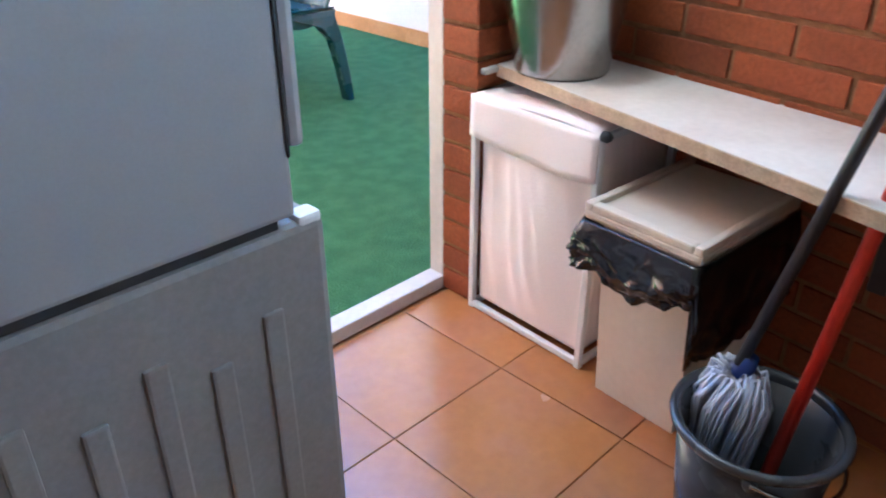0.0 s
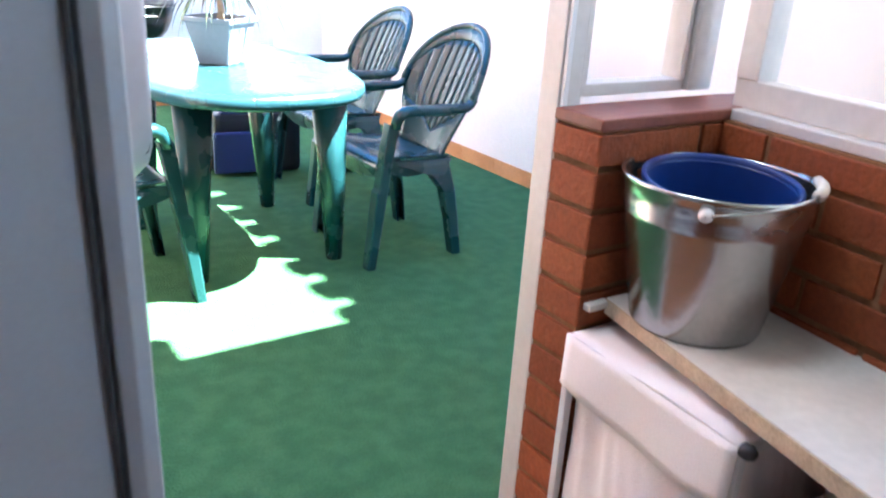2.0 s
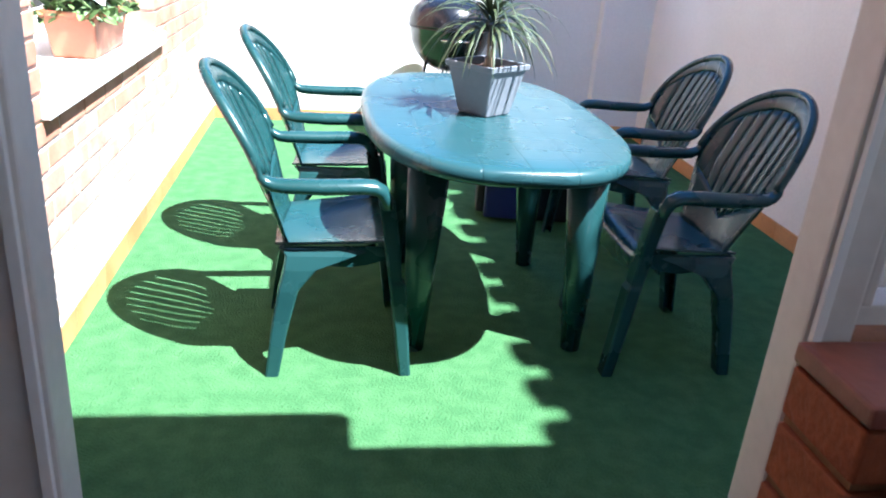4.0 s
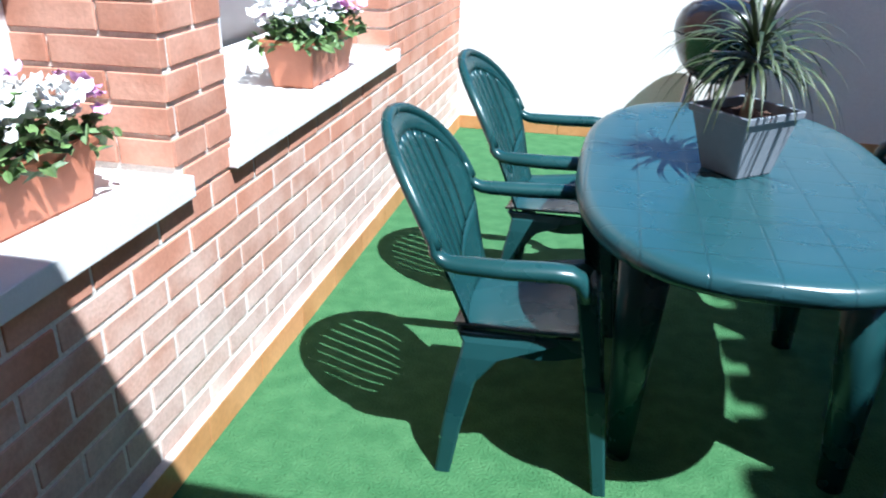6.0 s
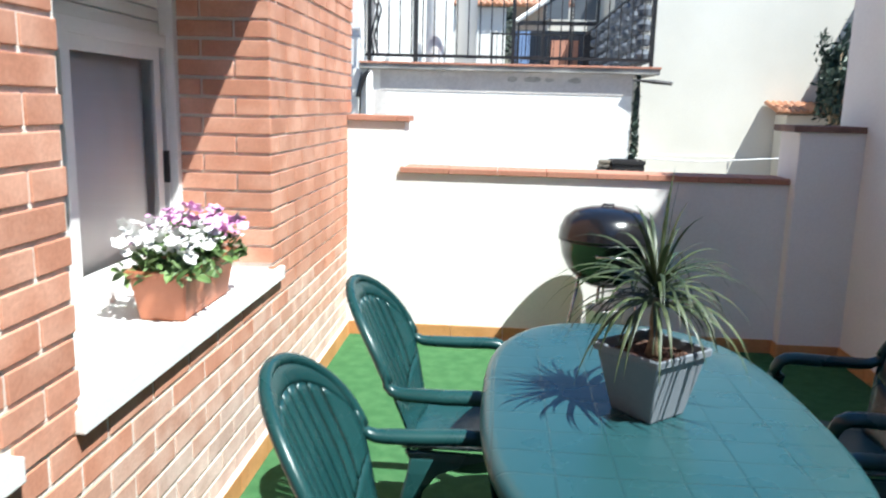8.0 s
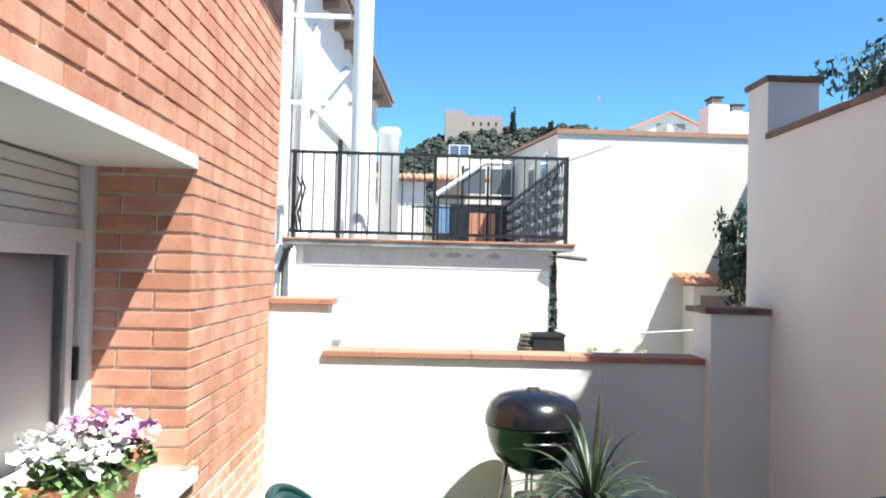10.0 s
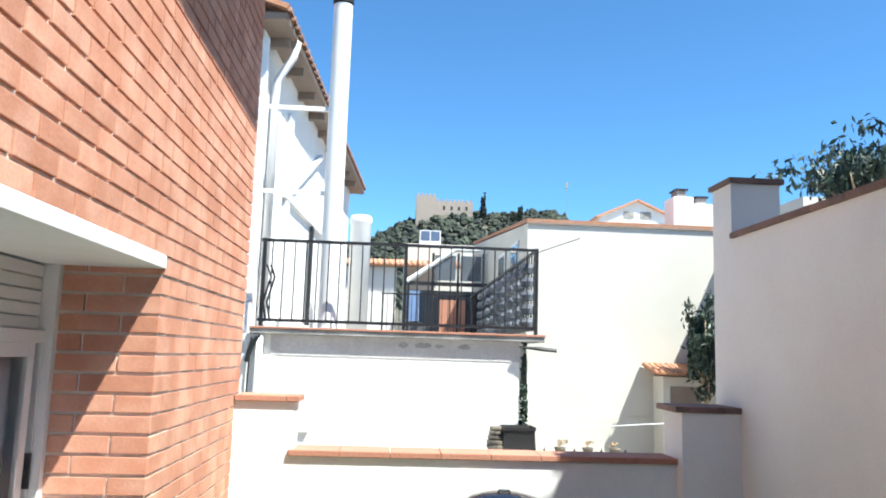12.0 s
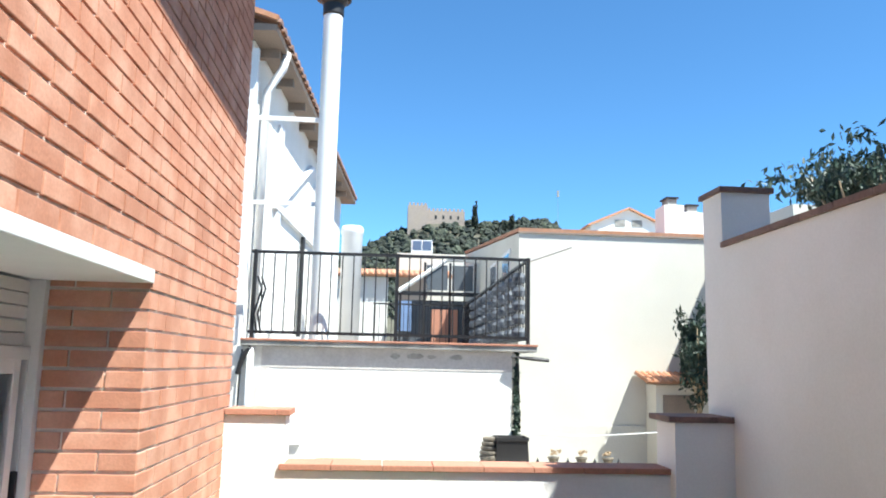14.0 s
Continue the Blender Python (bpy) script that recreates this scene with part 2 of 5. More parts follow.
PANEL_BLUE = material("solar_panel", (0.10, 0.13, 0.20), 0.15, vary=0.1, scale=4)


def emboss(m, wide, long):
    """Presses a grid of tile joints into a material."""
    n, ln = m.node_tree.nodes, m.node_tree.links
    br = n.new("ShaderNodeTexBrick")
    br.offset = 0.0
    br.inputs["Scale"].default_value = 1.0
    br.inputs["Brick Width"].default_value, br.inputs["Row Height"].default_value = wide, long
    br.inputs["Mortar Size"].default_value, br.inputs["Mortar Smooth"].default_value = 0.004, 0.6
    tc = n.new("ShaderNodeTexCoord")
    ln.new(tc.outputs["Object"], br.inputs["Vector"])
    bp = n.new("ShaderNodeBump")
    bp.invert = True
    bp.inputs["Strength"].default_value, bp.inputs["Distance"].default_value = 0.35, 0.002
    ln.new(br.outputs["Fac"], bp.inputs["Height"])
    ln.new(bp.outputs[0], n["Principled BSDF"].inputs["Normal"])
    # the joints are a darker green, unevenly
    patch = n.new("ShaderNodeTexNoise")
    patch.inputs["Scale"].default_value = 5.0
    much = n.new("ShaderNodeMath")
    much.operation = "MULTIPLY"
    ln.new(br.outputs["Fac"], much.inputs[0])
    ln.new(patch.outputs[0], much.inputs[1])
    joint_tone = n.new("ShaderNodeMix")
    joint_tone.data_type = "RGBA"
    joint_tone.inputs[7].default_value = (0.014, 0.044, 0.050, 1)
    ln.new(much.outputs[0], joint_tone.inputs[0])
    ln.new(n["Principled BSDF"].inputs["Base Color"].links[0].from_socket, joint_tone.inputs[6])
    ln.new(joint_tone.outputs[2], n["Principled BSDF"].inputs["Base Color"])


emboss(TABLE_GREEN, 0.13, 0.105)


# ---- building blocks ----
def part(name, bm, mat, parent=None, label="", smooth=False, kind=""):
    """Links a bmesh as one mesh object, under parent if given."""
    me = bpy.data.meshes.new(name)
    bmesh.ops.recalc_face_normals(bm, faces=bm.faces[:])
    if smooth:
        for f in bm.faces:
            f.smooth = True
    bm.to_mesh(me)
    bm.free()
    me.materials.append(mat)
    ob = new(name, me)
    if parent:
        ob.parent = parent
    if label:
        ob["label"] = label
    if kind:
        ob["kind"] = kind
    return ob


def thing(name, label, category, group="", at=None, kind=""):
    ob = new(name)
    ob.empty_display_size = 0.1
    if at is not None:
        ob.matrix_world = at
    return tagged(ob, label, category, group, kind)


def box(x0, y0, z0, x1, y1, z1, bevel=0.0, bm=None, m=None):
    bm = bm or bmesh.new()
    c = Matrix.Translation(((x0 + x1) / 2, (y0 + y1) / 2, (z0 + z1) / 2)) @ Matrix.Diagonal((abs(x1 - x0), abs(y1 - y0), abs(z1 - z0), 1))
    got = bmesh.ops.create_cube(bm, size=1, matrix=(m @ c) if m else c)
    if bevel:
        es = list({e for v in got["verts"] for e in v.link_edges})
        bmesh.ops.bevel(bm, geom=es, offset=bevel, segments=2, affect="EDGES", profile=0.6)
    return bm


def lathe(profile, n=40, bm=None, m=None):
    """A turned shape from (radius, height) pairs."""
    bm = bm or bmesh.new()
    rings = []
    for r, z in profile:
        ring = []
        for i in range(n):
            a = 2 * math.pi * i / n
            p = Vector((r * math.cos(a), r * math.sin(a), z))
            ring.append(bm.verts.new(m @ p if m else p))
        rings.append(ring)
    for a, b in zip(rings, rings[1:]):
        for i in range(n):
            bm.faces.new((a[i], a[(i + 1) % n], b[(i + 1) % n], b[i]))
    return bm


def tube(points, radius, n=10, bm=None, flat=1.0, cap=True):
    """A round rod along points; radius may be a list. flat squashes it along the vertical."""
    bm = bm or bmesh.new()
    pts = [Vector(p) for p in points]
    rings, up = [], None
    for i, p in enumerate(pts):
        d = (pts[min(i + 1, len(pts) - 1)] - pts[max(i - 1, 0)]).normalized()
        if up is None:
            up = Vector((0, 0, 1)) if abs(d.z) < 0.9 else Vector((1, 0, 0))
        side = d.cross(up).normalized()
        up = side.cross(d).normalized()
        r = radius[i] if isinstance(radius, (list, tuple)) else radius
        rings.append([bm.verts.new(p + r * (math.cos(2 * math.pi * k / n) * side + flat * math.sin(2 * math.pi * k / n) * up)) for k in range(n)])
    for a, b in zip(rings, rings[1:]):
        for i in range(n):
            bm.faces.new((a[i], a[(i + 1) % n], b[(i + 1) % n], b[i]))
    if cap:
        bm.faces.new(rings[0])
        bm.faces.new(rings[-1])
    return bm


def sheet(surface, us, vs, thick, bm=None):
    """A curved sheet of the given thickness; surface(u, v) gives a place."""
    bm = bm or bmesh.new()
    grid = [[Vector(surface(u, v)) for v in vs] for u in us]
    nu, nv = len(us), len(vs)
    front, back = [], []
    for i in range(nu):
        fr, bk = [], []
        for j in range(nv):
            du = grid[min(i + 1, nu - 1)][j] - grid[max(i - 1, 0)][j]
            dv = grid[i][min(j + 1, nv - 1)] - grid[i][max(j - 1, 0)]
            nrm = du.cross(dv)
            nrm = nrm.normalized() if nrm.length > 1e-9 else Vector((0, 0, 1))
            fr.append(bm.verts.new(grid[i][j] + nrm * thick / 2))
            bk.append(bm.verts.new(grid[i][j] - nrm * thick / 2))
        front.append(fr)
        back.append(bk)
    for i in range(nu - 1):
        for j in range(nv - 1):
            bm.faces.new((front[i][j], front[i + 1][j], front[i + 1][j + 1], front[i][j + 1]))
            bm.faces.new((back[i][j], back[i][j + 1], back[i + 1][j + 1], back[i + 1][j]))
    for i in range(nu - 1):
        for j in (0, nv - 1):
            bm.faces.new((front[i][j], back[i][j], back[i + 1][j], front[i + 1][j]))
    for j in range(nv - 1):
        for i in (0, nu - 1):
            bm.faces.new((front[i][j], front[i][j + 1], back[i][j + 1], back[i][j]))
    return bm


def steps(a, b, n):
    return [a + (b - a) * i / n for i in range(n + 1)]


def structure(name, bm, mat, label, category, smooth=False):
    return tagged(part(name, bm, mat, None, "", smooth), label, category, "", "structure")


# ---- the setting: terrace ----
WX, FY, RX, DY = -0.125, 6.15, 2.91, 1.36        # house wall, far wall, right wall, porch door
SILL_Z, HEAD_Z = 0.757, 1.966
WINDOWS = ((1.55, 2.78), (3.06, 4.575))
REVEAL = 0.435
COURSE, BRICK_L, JOINT = 0.077, 0.25, 0.013

ground = structure("ground", box(-900, -300, -0.30, 900, 1500, -0.03), GROUND, "bare earth and paving around the houses", "ground")
bm = bmesh.new()
vx, vy = 70, 110
gv = [[bm.verts.new((WX + (RX - WX) * i / vx, 1.40 + (FY - 1.40) * j / vy, 0.003 * noise.noise((i * 0.35, j * 0.35, 0)))) for j in range(vy + 1)] for i in range(vx + 1)]
for i in range(vx):
    for j in range(vy):
        bm.faces.new((gv[i][j], gv[i + 1][j], gv[i + 1][j + 1], gv[i][j + 1]))
floor = structure("floor", bm, TURF, "green artificial turf carpet laid over the terrace", "carpet", True)
slab = structure("floor_slab", box(-2.5, -2.0, -0.25, 4.0, 6.5, -0.012), GROUT, "concrete slab under the terrace and porch", "floor")

# house wall: a mortar core with openings, and bricks set a little proud of it
TOP = 4.45
core = bmesh.new()
y0 = 1.30
for a, b in WINDOWS + ((6.27, None),):
    box(WX - REVEAL, y0, SILL_Z - 0.03, WX, a, HEAD_Z, bm=core)
    y0 = b
box(WX - REVEAL, 1.30, -0.02, WX, 6.27, SILL_Z - 0.03, bm=core)
box(WX - REVEAL, 1.30, HEAD_Z, WX, 6.27, TOP, bm=core)
wall_west = structure("wall_west", core, MORTAR, "facade of pale red bricks with light mortar, sunlit", "wall")


def courses(z0, z1):
    k0 = math.ceil((z0 - 0.085) / COURSE - 0.35)
    k = k0
    while 0.085 + k * COURSE < z1 - 0.02:
        a, b = 0.085 + k * COURSE + JOINT / 2, 0.085 + (k + 1) * COURSE - JOINT / 2
        yield k, max(a, z0), min(b, z1)
        k += 1


def solid_runs(z):
    if SILL_Z - 0.04 < z < HEAD_Z + 0.03:
        return [(1.45, WINDOWS[0][0]), (WINDOWS[0][1], WINDOWS[1][0]), (WINDOWS[1][1], 6.27)]
    return [(1.45, 6.27)]


brick_boxes = []
for k, za, zb in courses(0.085, TOP):
    for a, b in solid_runs((za + zb) / 2):
        j = math.floor(a / BRICK_L) - 1
        while True:
            s = j * BRICK_L + (BRICK_L / 2 if k % 2 else 0) + 0.06
            e = s + BRICK_L - JOINT
            j += 1
            if s > b:
                break
            s, e = max(s, a), min(e, b)
            if e - s > 0.035:
                proud = 0.003 if zb < 0.72 else 0.006 if zb < 2.0 else 0.011
                brick_boxes.append((WX - 0.02, s, za, WX + proud + 0.002 * random.random(), e, zb))
for yr in (WINDOWS[0][1], WINDOWS[1][1]):
    for k, za, zb in courses(SILL_Z, HEAD_Z):
        cuts = (0.0, 0.15, 0.42) if k % 2 else (0.0, 0.29, 0.42)
        for a, b in zip(cuts, cuts[1:]):
            if b - a > 0.035:
                brick_boxes.append((WX - b + JOINT * (b < 0.41), yr - 0.008 - 0.001 * random.random(), za, WX - a + 0.004, yr + 0.02, zb))


def lay_bricks(boxes, parent, mat, near, limit=300):
    """Bricks near a place become parts of their own; the rest share one mesh."""
    boxes = sorted(boxes, key=lambda q: (Vector(((q[0] + q[3]) / 2, (q[1] + q[4]) / 2, (q[2] + q[5]) / 2)) - Vector(near)).length)
    shared = {}
    for q in boxes[:limit]:
        size = tuple(round(q[i + 3] - q[i], 2 if i == 1 else 3) for i in range(3))
        size = (max(size[0], 0.004), size[1], size[2])
        if size not in shared:
            t = box(-size[0] / 2, -(q[4] - q[1]) / 2, -size[2] / 2, size[0] / 2, (q[4] - q[1]) / 2, size[2] / 2, 0.003)
            me = bpy.data.meshes.new("brick")
            t.to_mesh(me)
            t.free()
            me.materials.append(mat)
            shared[size] = me
        ob = new("brick", shared[size])
        ob.location = ((q[0] + q[3]) / 2, (q[1] + q[4]) / 2, (q[2] + q[5]) / 2)
        ob.parent = parent
    verts, faces = [], []
    for x0, y0, z0, x1, y1, z1 in boxes[limit:]:
        i = len(verts)
        verts += [(x0, y0, z0), (x1, y0, z0), (x1, y1, z0), (x0, y1, z0), (x0, y0, z1), (x1, y0, z1), (x1, y1, z1), (x0, y1, z1)]
        faces += [(i, i + 3, i + 2, i + 1), (i + 4, i + 5, i + 6, i + 7), (i, i + 1, i + 5, i + 4), (i + 1, i + 2, i + 6, i + 5), (i + 2, i + 3, i + 7, i + 6), (i + 3, i, i + 4, i + 7)]
    if verts:
        me = bpy.data.meshes.new("bricks")
        me.from_pydata(verts, [], faces)
        me.materials.append(mat)
        ob = new("bricks", me)
        ob.parent = parent
        ob["kind"] = "stuff"


# house behind the facade, its unlit room's darkness painted near-black; eave above it
structure("wall_house_inside", box(-3.2, 1.30, -0.02, -3.0, 6.27, TOP), DARK, "back wall painted near-black for the unlit room behind the windows", "wall")
structure("floor_house_inside", box(-3.0, 1.30, 0.30, WX - REVEAL, 6.27, 0.34), DARK, "floor painted near-black for the unlit room behind the windows", "floor")
structure("ceiling_house_inside", box(-3.0, 1.30, 2.5, WX - REVEAL, 6.27, 2.54), DARK, "ceiling painted near-black for the unlit room behind the windows", "ceiling")
structure("wall_house_end", box(-3.0, 6.10, -0.02, WX - REVEAL - 0.002, 6.30, TOP), RENDER_WHITE, "end wall of the brick house", "wall")
structure("roof_house_eave", box(-3.2, -2.0, TOP, WX + 0.66, 6.45, TOP + 0.12), EAVE_WOOD, "overhanging eave of the brick house", "roof")

# windows
for i, (a, b) in enumerate(WINDOWS):
    xi = WX - REVEAL
    w = tagged(new(f"window_{i + 1}"), "white aluminium sliding window under a half-lowered roller shutter", "window", "terrace windows", "structure")
    part("window_sill", box(WX - REVEAL + 0.05, a - 0.03, SILL_Z - 0.055, WX + 0.030, b + (0.03, 0.09)[i], SILL_Z, 0.004), STONE_SILL, w, "thick white stone sill")
    part("sill_rail", box(xi + 0.0, a, SILL_Z, xi + 0.055, b, SILL_Z + 0.05, 0.003), ALU_WHITE, w)
    part("lintel", box(xi, a - 0.0, HEAD_Z - 0.004, WX + 0.014, b + 0.002, HEAD_Z + 0.050, 0.003), STONE_SILL, w, "white lintel slab over the opening")
    box_z = 1.655
    f = bmesh.new()
    for s, e in ((a, a + 0.045), (b - 0.045, b)):
        box(xi - 0.02, s, SILL_Z + 0.05, xi + 0.06, e, HEAD_Z - 0.006, 0.003, bm=f)
    box(xi - 0.02, a + 0.045, box_z, xi + 0.03, b - 0.045, box_z + 0.05, 0.003, bm=f)
    part("window_frame", f, ALU_WHITE, w)
    z = box_z + 0.052
    while z < HEAD_Z - 0.01:
        part("slat", box(xi - 0.012, a + 0.046, z, xi + 0.004, b - 0.046, min(z + 0.046, HEAD_Z - 0.008), 0.005), SHUTTER, w)
        z += 0.05
    mid = (a + b) / 2
    # the inner sash stands a hand's breadth open
    for s, e, dx in ((a + 0.045, mid - 0.02, 0.022), (mid - 0.10, b - 0.085, -0.005)):
        sash = part("sash", box(xi + dx, s, SILL_Z + 0.05, xi + dx + 0.022, s + 0.05, box_z, 0.003), ALU_WHITE, w)
        t = bmesh.new()
        box(xi + dx, e - 0.05, SILL_Z + 0.05, xi + dx + 0.022, e, box_z, 0.003, bm=t)
        box(xi + dx, s + 0.05, SILL_Z + 0.05, xi + dx + 0.022, e - 0.05, SILL_Z + 0.105, 0.003, bm=t)
        box(xi + dx, s + 0.05, box_z - 0.05, xi + dx + 0.022, e - 0.05, box_z, 0.003, bm=t)
        part("sash_rail", t, ALU_WHITE, w)
        pane = part("pane", box(xi + dx + 0.008, s + 0.05, SILL_Z + 0.105, xi + dx + 0.013, e - 0.05, box_z - 0.05), CLEAR, w)
        pane.visible_shadow = False
    for k in range(2):
        part("guide_rail", box(xi - 0.004 + 0.024 * k, b - 0.075 + 0.016 * k, SILL_Z + 0.05, xi + 0.004 + 0.024 * k, b - 0.068 + 0.016 * k, box_z, 0.001), ALU_WHITE, w)
    part("latch", box(xi + 0.002, b - 0.074, 1.12, xi + 0.034, b - 0.062, 1.25, 0.003), BLACK_RUBBER, w, "black sash latch")
    bl = bmesh.new()
    sheet(lambda u, v: (xi - 0.045 + 0.002 * math.sin(u * 40), u, v), steps(a + 0.02, b - 0.125, 60), (SILL_Z + 0.09, box_z), 0.003, bm=bl)
    part("blind", bl, CURTAIN, w, "grey cloth blind behind the glass", True)

# far wall with stepped coping, right wall
bm = box(WX, FY, -0.02, 0.235, FY + 0.22, 1.355)
box(0.235, FY, -0.02, 2.545, FY + 0.22, 1.045, bm=bm)
wall_north = structure("wall_north", bm, RENDER_WHITE, "low white rendered terrace wall with stepped ends", "wall")
pier = structure("wall_north_pier", box(2.545, FY - 0.09, -0.02, RX, FY + 0.22, 1.36), RENDER_WHITE, "white rendered pier at the end of the low wall", "wall")
bm = box(RX, -2.0, -0.02, RX + 0.25, 6.14, 2.44)
box(RX, 6.14, -0.02, RX + 0.32, 6.42, 2.80, bm=bm)
wall_east = structure("wall_east", bm, RENDER_WHITE, "tall white rendered boundary wall in shade", "wall")


def coping(name, runs, axis, fixed, width, z, thick, label, overhang=0.02, tile=0.30, mat=None):
    """A row of flat clay tiles along the top of a wall."""
    t = tagged(new(name), label, "coping", "", "structure")
    lo, hi = runs
    s = lo
    while s < hi - 0.02:
        e = min(s + tile, hi)
        dz = 0.002 * random.random()
        if axis == "x":
            q = box(s + 0.001, fixed - overhang, z, e - 0.002, fixed + width + overhang, z + thick + dz, 0.004)
        else:
            q = box(fixed - overhang, s + 0.001, z, fixed + width + overhang, e - 0.002, z + thick + dz, 0.004)
        part("tile", q, mat or TERRACOTTA, t)
        s = e
    return t


coping("trim_coping_north", (0.21, 2.545), "x", FY, 0.22, 1.045, 0.034, "red clay tile coping along the low white wall")
coping("trim_coping_step", (WX + 0.01, 0.265), "x", FY, 0.22, 1.355, 0.035, "red clay tile cap on the raised end of the wall")
coping("trim_coping_pier", (2.50, RX - 0.002), "x", FY - 0.09, 0.31, 1.36, 0.035, "dark clay tile cap on the white pier", mat=DARK_COPING)
coping("trim_coping_east", (-2.0, 6.135), "y", RX, 0.25, 2.44, 0.035, "dark clay tile coping along the tall white wall", mat=DARK_COPING)
coping("trim_coping_east_pier", (6.11, 6.45), "y", RX, 0.32, 2.80, 0.035, "dark tile cap on the tall pier", mat=DARK_COPING)


def skirting(name, axis, lo, hi, fixed, sign, label):
    t = tagged(new(name), label, "baseboard", "", "structure")
    s = lo
    while s < hi - 0.01:
        e = min(s + 0.33, hi)
        if axis == "y":
            q = box(fixed, s + 0.001, 0.0, fixed + sign * 0.011, e - 0.0015, 0.085, 0.002)
        else:
            q = box(s + 0.001, fixed, 0.0, e - 0.0015, fixed + sign * 0.011, 0.085, 0.002)
        part("tile", q, BASE_TILE, t)
        s = e
    return t


plinth = tagged(new("baseboard_west"), "thick ochre skirting tiles under the brick wall", "baseboard", "", "structure")
s = 1.42
while s < FY - 0.02:
    e = min(s + 0.33, FY - 0.012)
    part("tile", box(WX + 0.001, s + 0.001, 0.0, WX + 0.026, e - 0.0015, 0.09, 0.002), BASE_TILE, plinth)
    s += 0.33
bm = sheet(lambda u, v: (WX + 0.006 + 0.019 * v, u, 0.100 - 0.008 * v), steps(1.42, FY - 0.001, 40), steps(0, 1, 4), 0.006)
structure("trim_mortar_fillet", bm, FILLET, "pale mortar joint above the skirting", "mortar")
skirting("baseboard_north", "x", WX + 0.014, 2.545, FY - 0.001, -1, "ochre ceramic skirting tiles under the white wall")
skirting("baseboard_pier", "x", 2.545, RX - 0.014, FY - 0.091, -1, "ochre ceramic skirting tiles round the pier")
skirting("baseboard_pier_side", "y", FY - 0.101, FY - 0.013, 2.544, -1, "ochre ceramic skirting tiles on the pier side")
skirting("baseboard_east", "y", 1.42, FY - 0.09, RX - 0.001, -1, "ochre ceramic skirting tiles under the tall wall")

# ---- the setting: porch ----
PX = 1.45
LEAN_W = -7.0
porch_floor = structure("floor_porch", box(-1.6, -1.9, -0.012, 1.62, 1.33, -0.006), GROUT, "grout bed of the porch floor", "floor")
TILE = 0.333
for i in range(-5, 3):
    for j in range(-5, 2):
        x0, y0 = 0.985 + (i - 1) * TILE, 0.985 + j * TILE
        x1, y1 = min(x0 + TILE - 0.003, 1.6), min(y0 + TILE - 0.003, 1.318)
        if x1 - x0 < 0.02 or y1 - y0 < 0.02:
            continue
        part("tile", box(x0, y0, -0.006, x1, y1, 0.001 * random.random(), 0.001), FLOOR_TILE, porch_floor)

# door wall: brick below the side light, white frame round the opening
JL, JR = 0.462, 1.148
door = tagged(new("door_1"), "white aluminium door frame standing open onto the terrace", "door frame", "", "structure")
for nm, q in (("jamb", (JR, DY - 0.02, 0.0, JR + 0.052, DY + 0.03, 2.15)), ("jamb", (JL - 0.062, DY - 0.02, 0.0, JL, DY + 0.03, 2.15)), ("head", (JL - 0.062, DY - 0.02, 2.15, JR + 0.052, DY + 0.03, 2.21)), ("threshold", (JL, DY - 0.025, -0.005, JR, DY + 0.03, 0.035))):
    part(nm, box(*q, 0.004), ALU_WORN, door)
for x in (JR + 0.004, JL - 0.014):
    part("track", box(x, DY - 0.028, 0.04, x + 0.01, DY - 0.0205, 2.14, 0.001), ALU_WHITE, door)
bm = box(1.147, 1.228, 0.0, PX + 0.25, 1.334, 0.925)
box(JR + 0.054, 1.334, 0.0, PX + 0.25, 1.42, 0.925, bm=bm)
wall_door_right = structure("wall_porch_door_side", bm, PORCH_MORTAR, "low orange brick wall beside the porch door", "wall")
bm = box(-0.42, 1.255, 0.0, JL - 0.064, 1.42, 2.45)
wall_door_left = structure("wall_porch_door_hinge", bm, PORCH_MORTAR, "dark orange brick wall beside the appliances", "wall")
# assumed fanlight, added to give the fill lamp an opening
transom = tagged(new("window_5"), "assumed narrow white framed fanlight above the porch door", "window", "porch windows", "structure")
for q in ((JL - 0.064, 1.34, 2.212, 1.20, 1.39, 2.232), (JL - 0.064, 1.34, 2.43, 1.20, 1.39, 2.45), (JL - 0.064, 1.34, 2.232, JL - 0.03, 1.39, 2.43), (1.166, 1.34, 2.232, 1.20, 1.39, 2.43)):
    part("window_frame", box(*q, 0.003), ALU_WORN, transom)
pane = part("pane", box(JL - 0.03, 1.36, 2.232, 1.166, 1.366, 2.43), FROSTED, transom)
pane.visible_shadow = False
turn_e = Matrix.Translation((PX, 1.25, 0)) @ Matrix.Rotation(radians(LEAN_W), 4, "Z")
bm = box(0.0, -3.3, 0.0, 0.16, 0.06, 0.925, m=turn_e)
wall_porch_east = structure("wall_porch_east", bm, PORCH_MORTAR, "low orange brick wall behind the shelf", "wall")
sill = structure("trim_porch_sill", box(1.138, 1.2195, 0.925, PX + 0.2, 1.334, 0.946, 0.004), CLAY_LEDGE, "dark red tile ledge on the low brick wall", "ledge")
sill2 = structure("trim_porch_sill_side", box(0.008, -3.3, 0.925, 0.17, -0.02, 0.945, 0.003, m=turn_e), ALU_WORN, "white ledge under the side windows", "ledge")


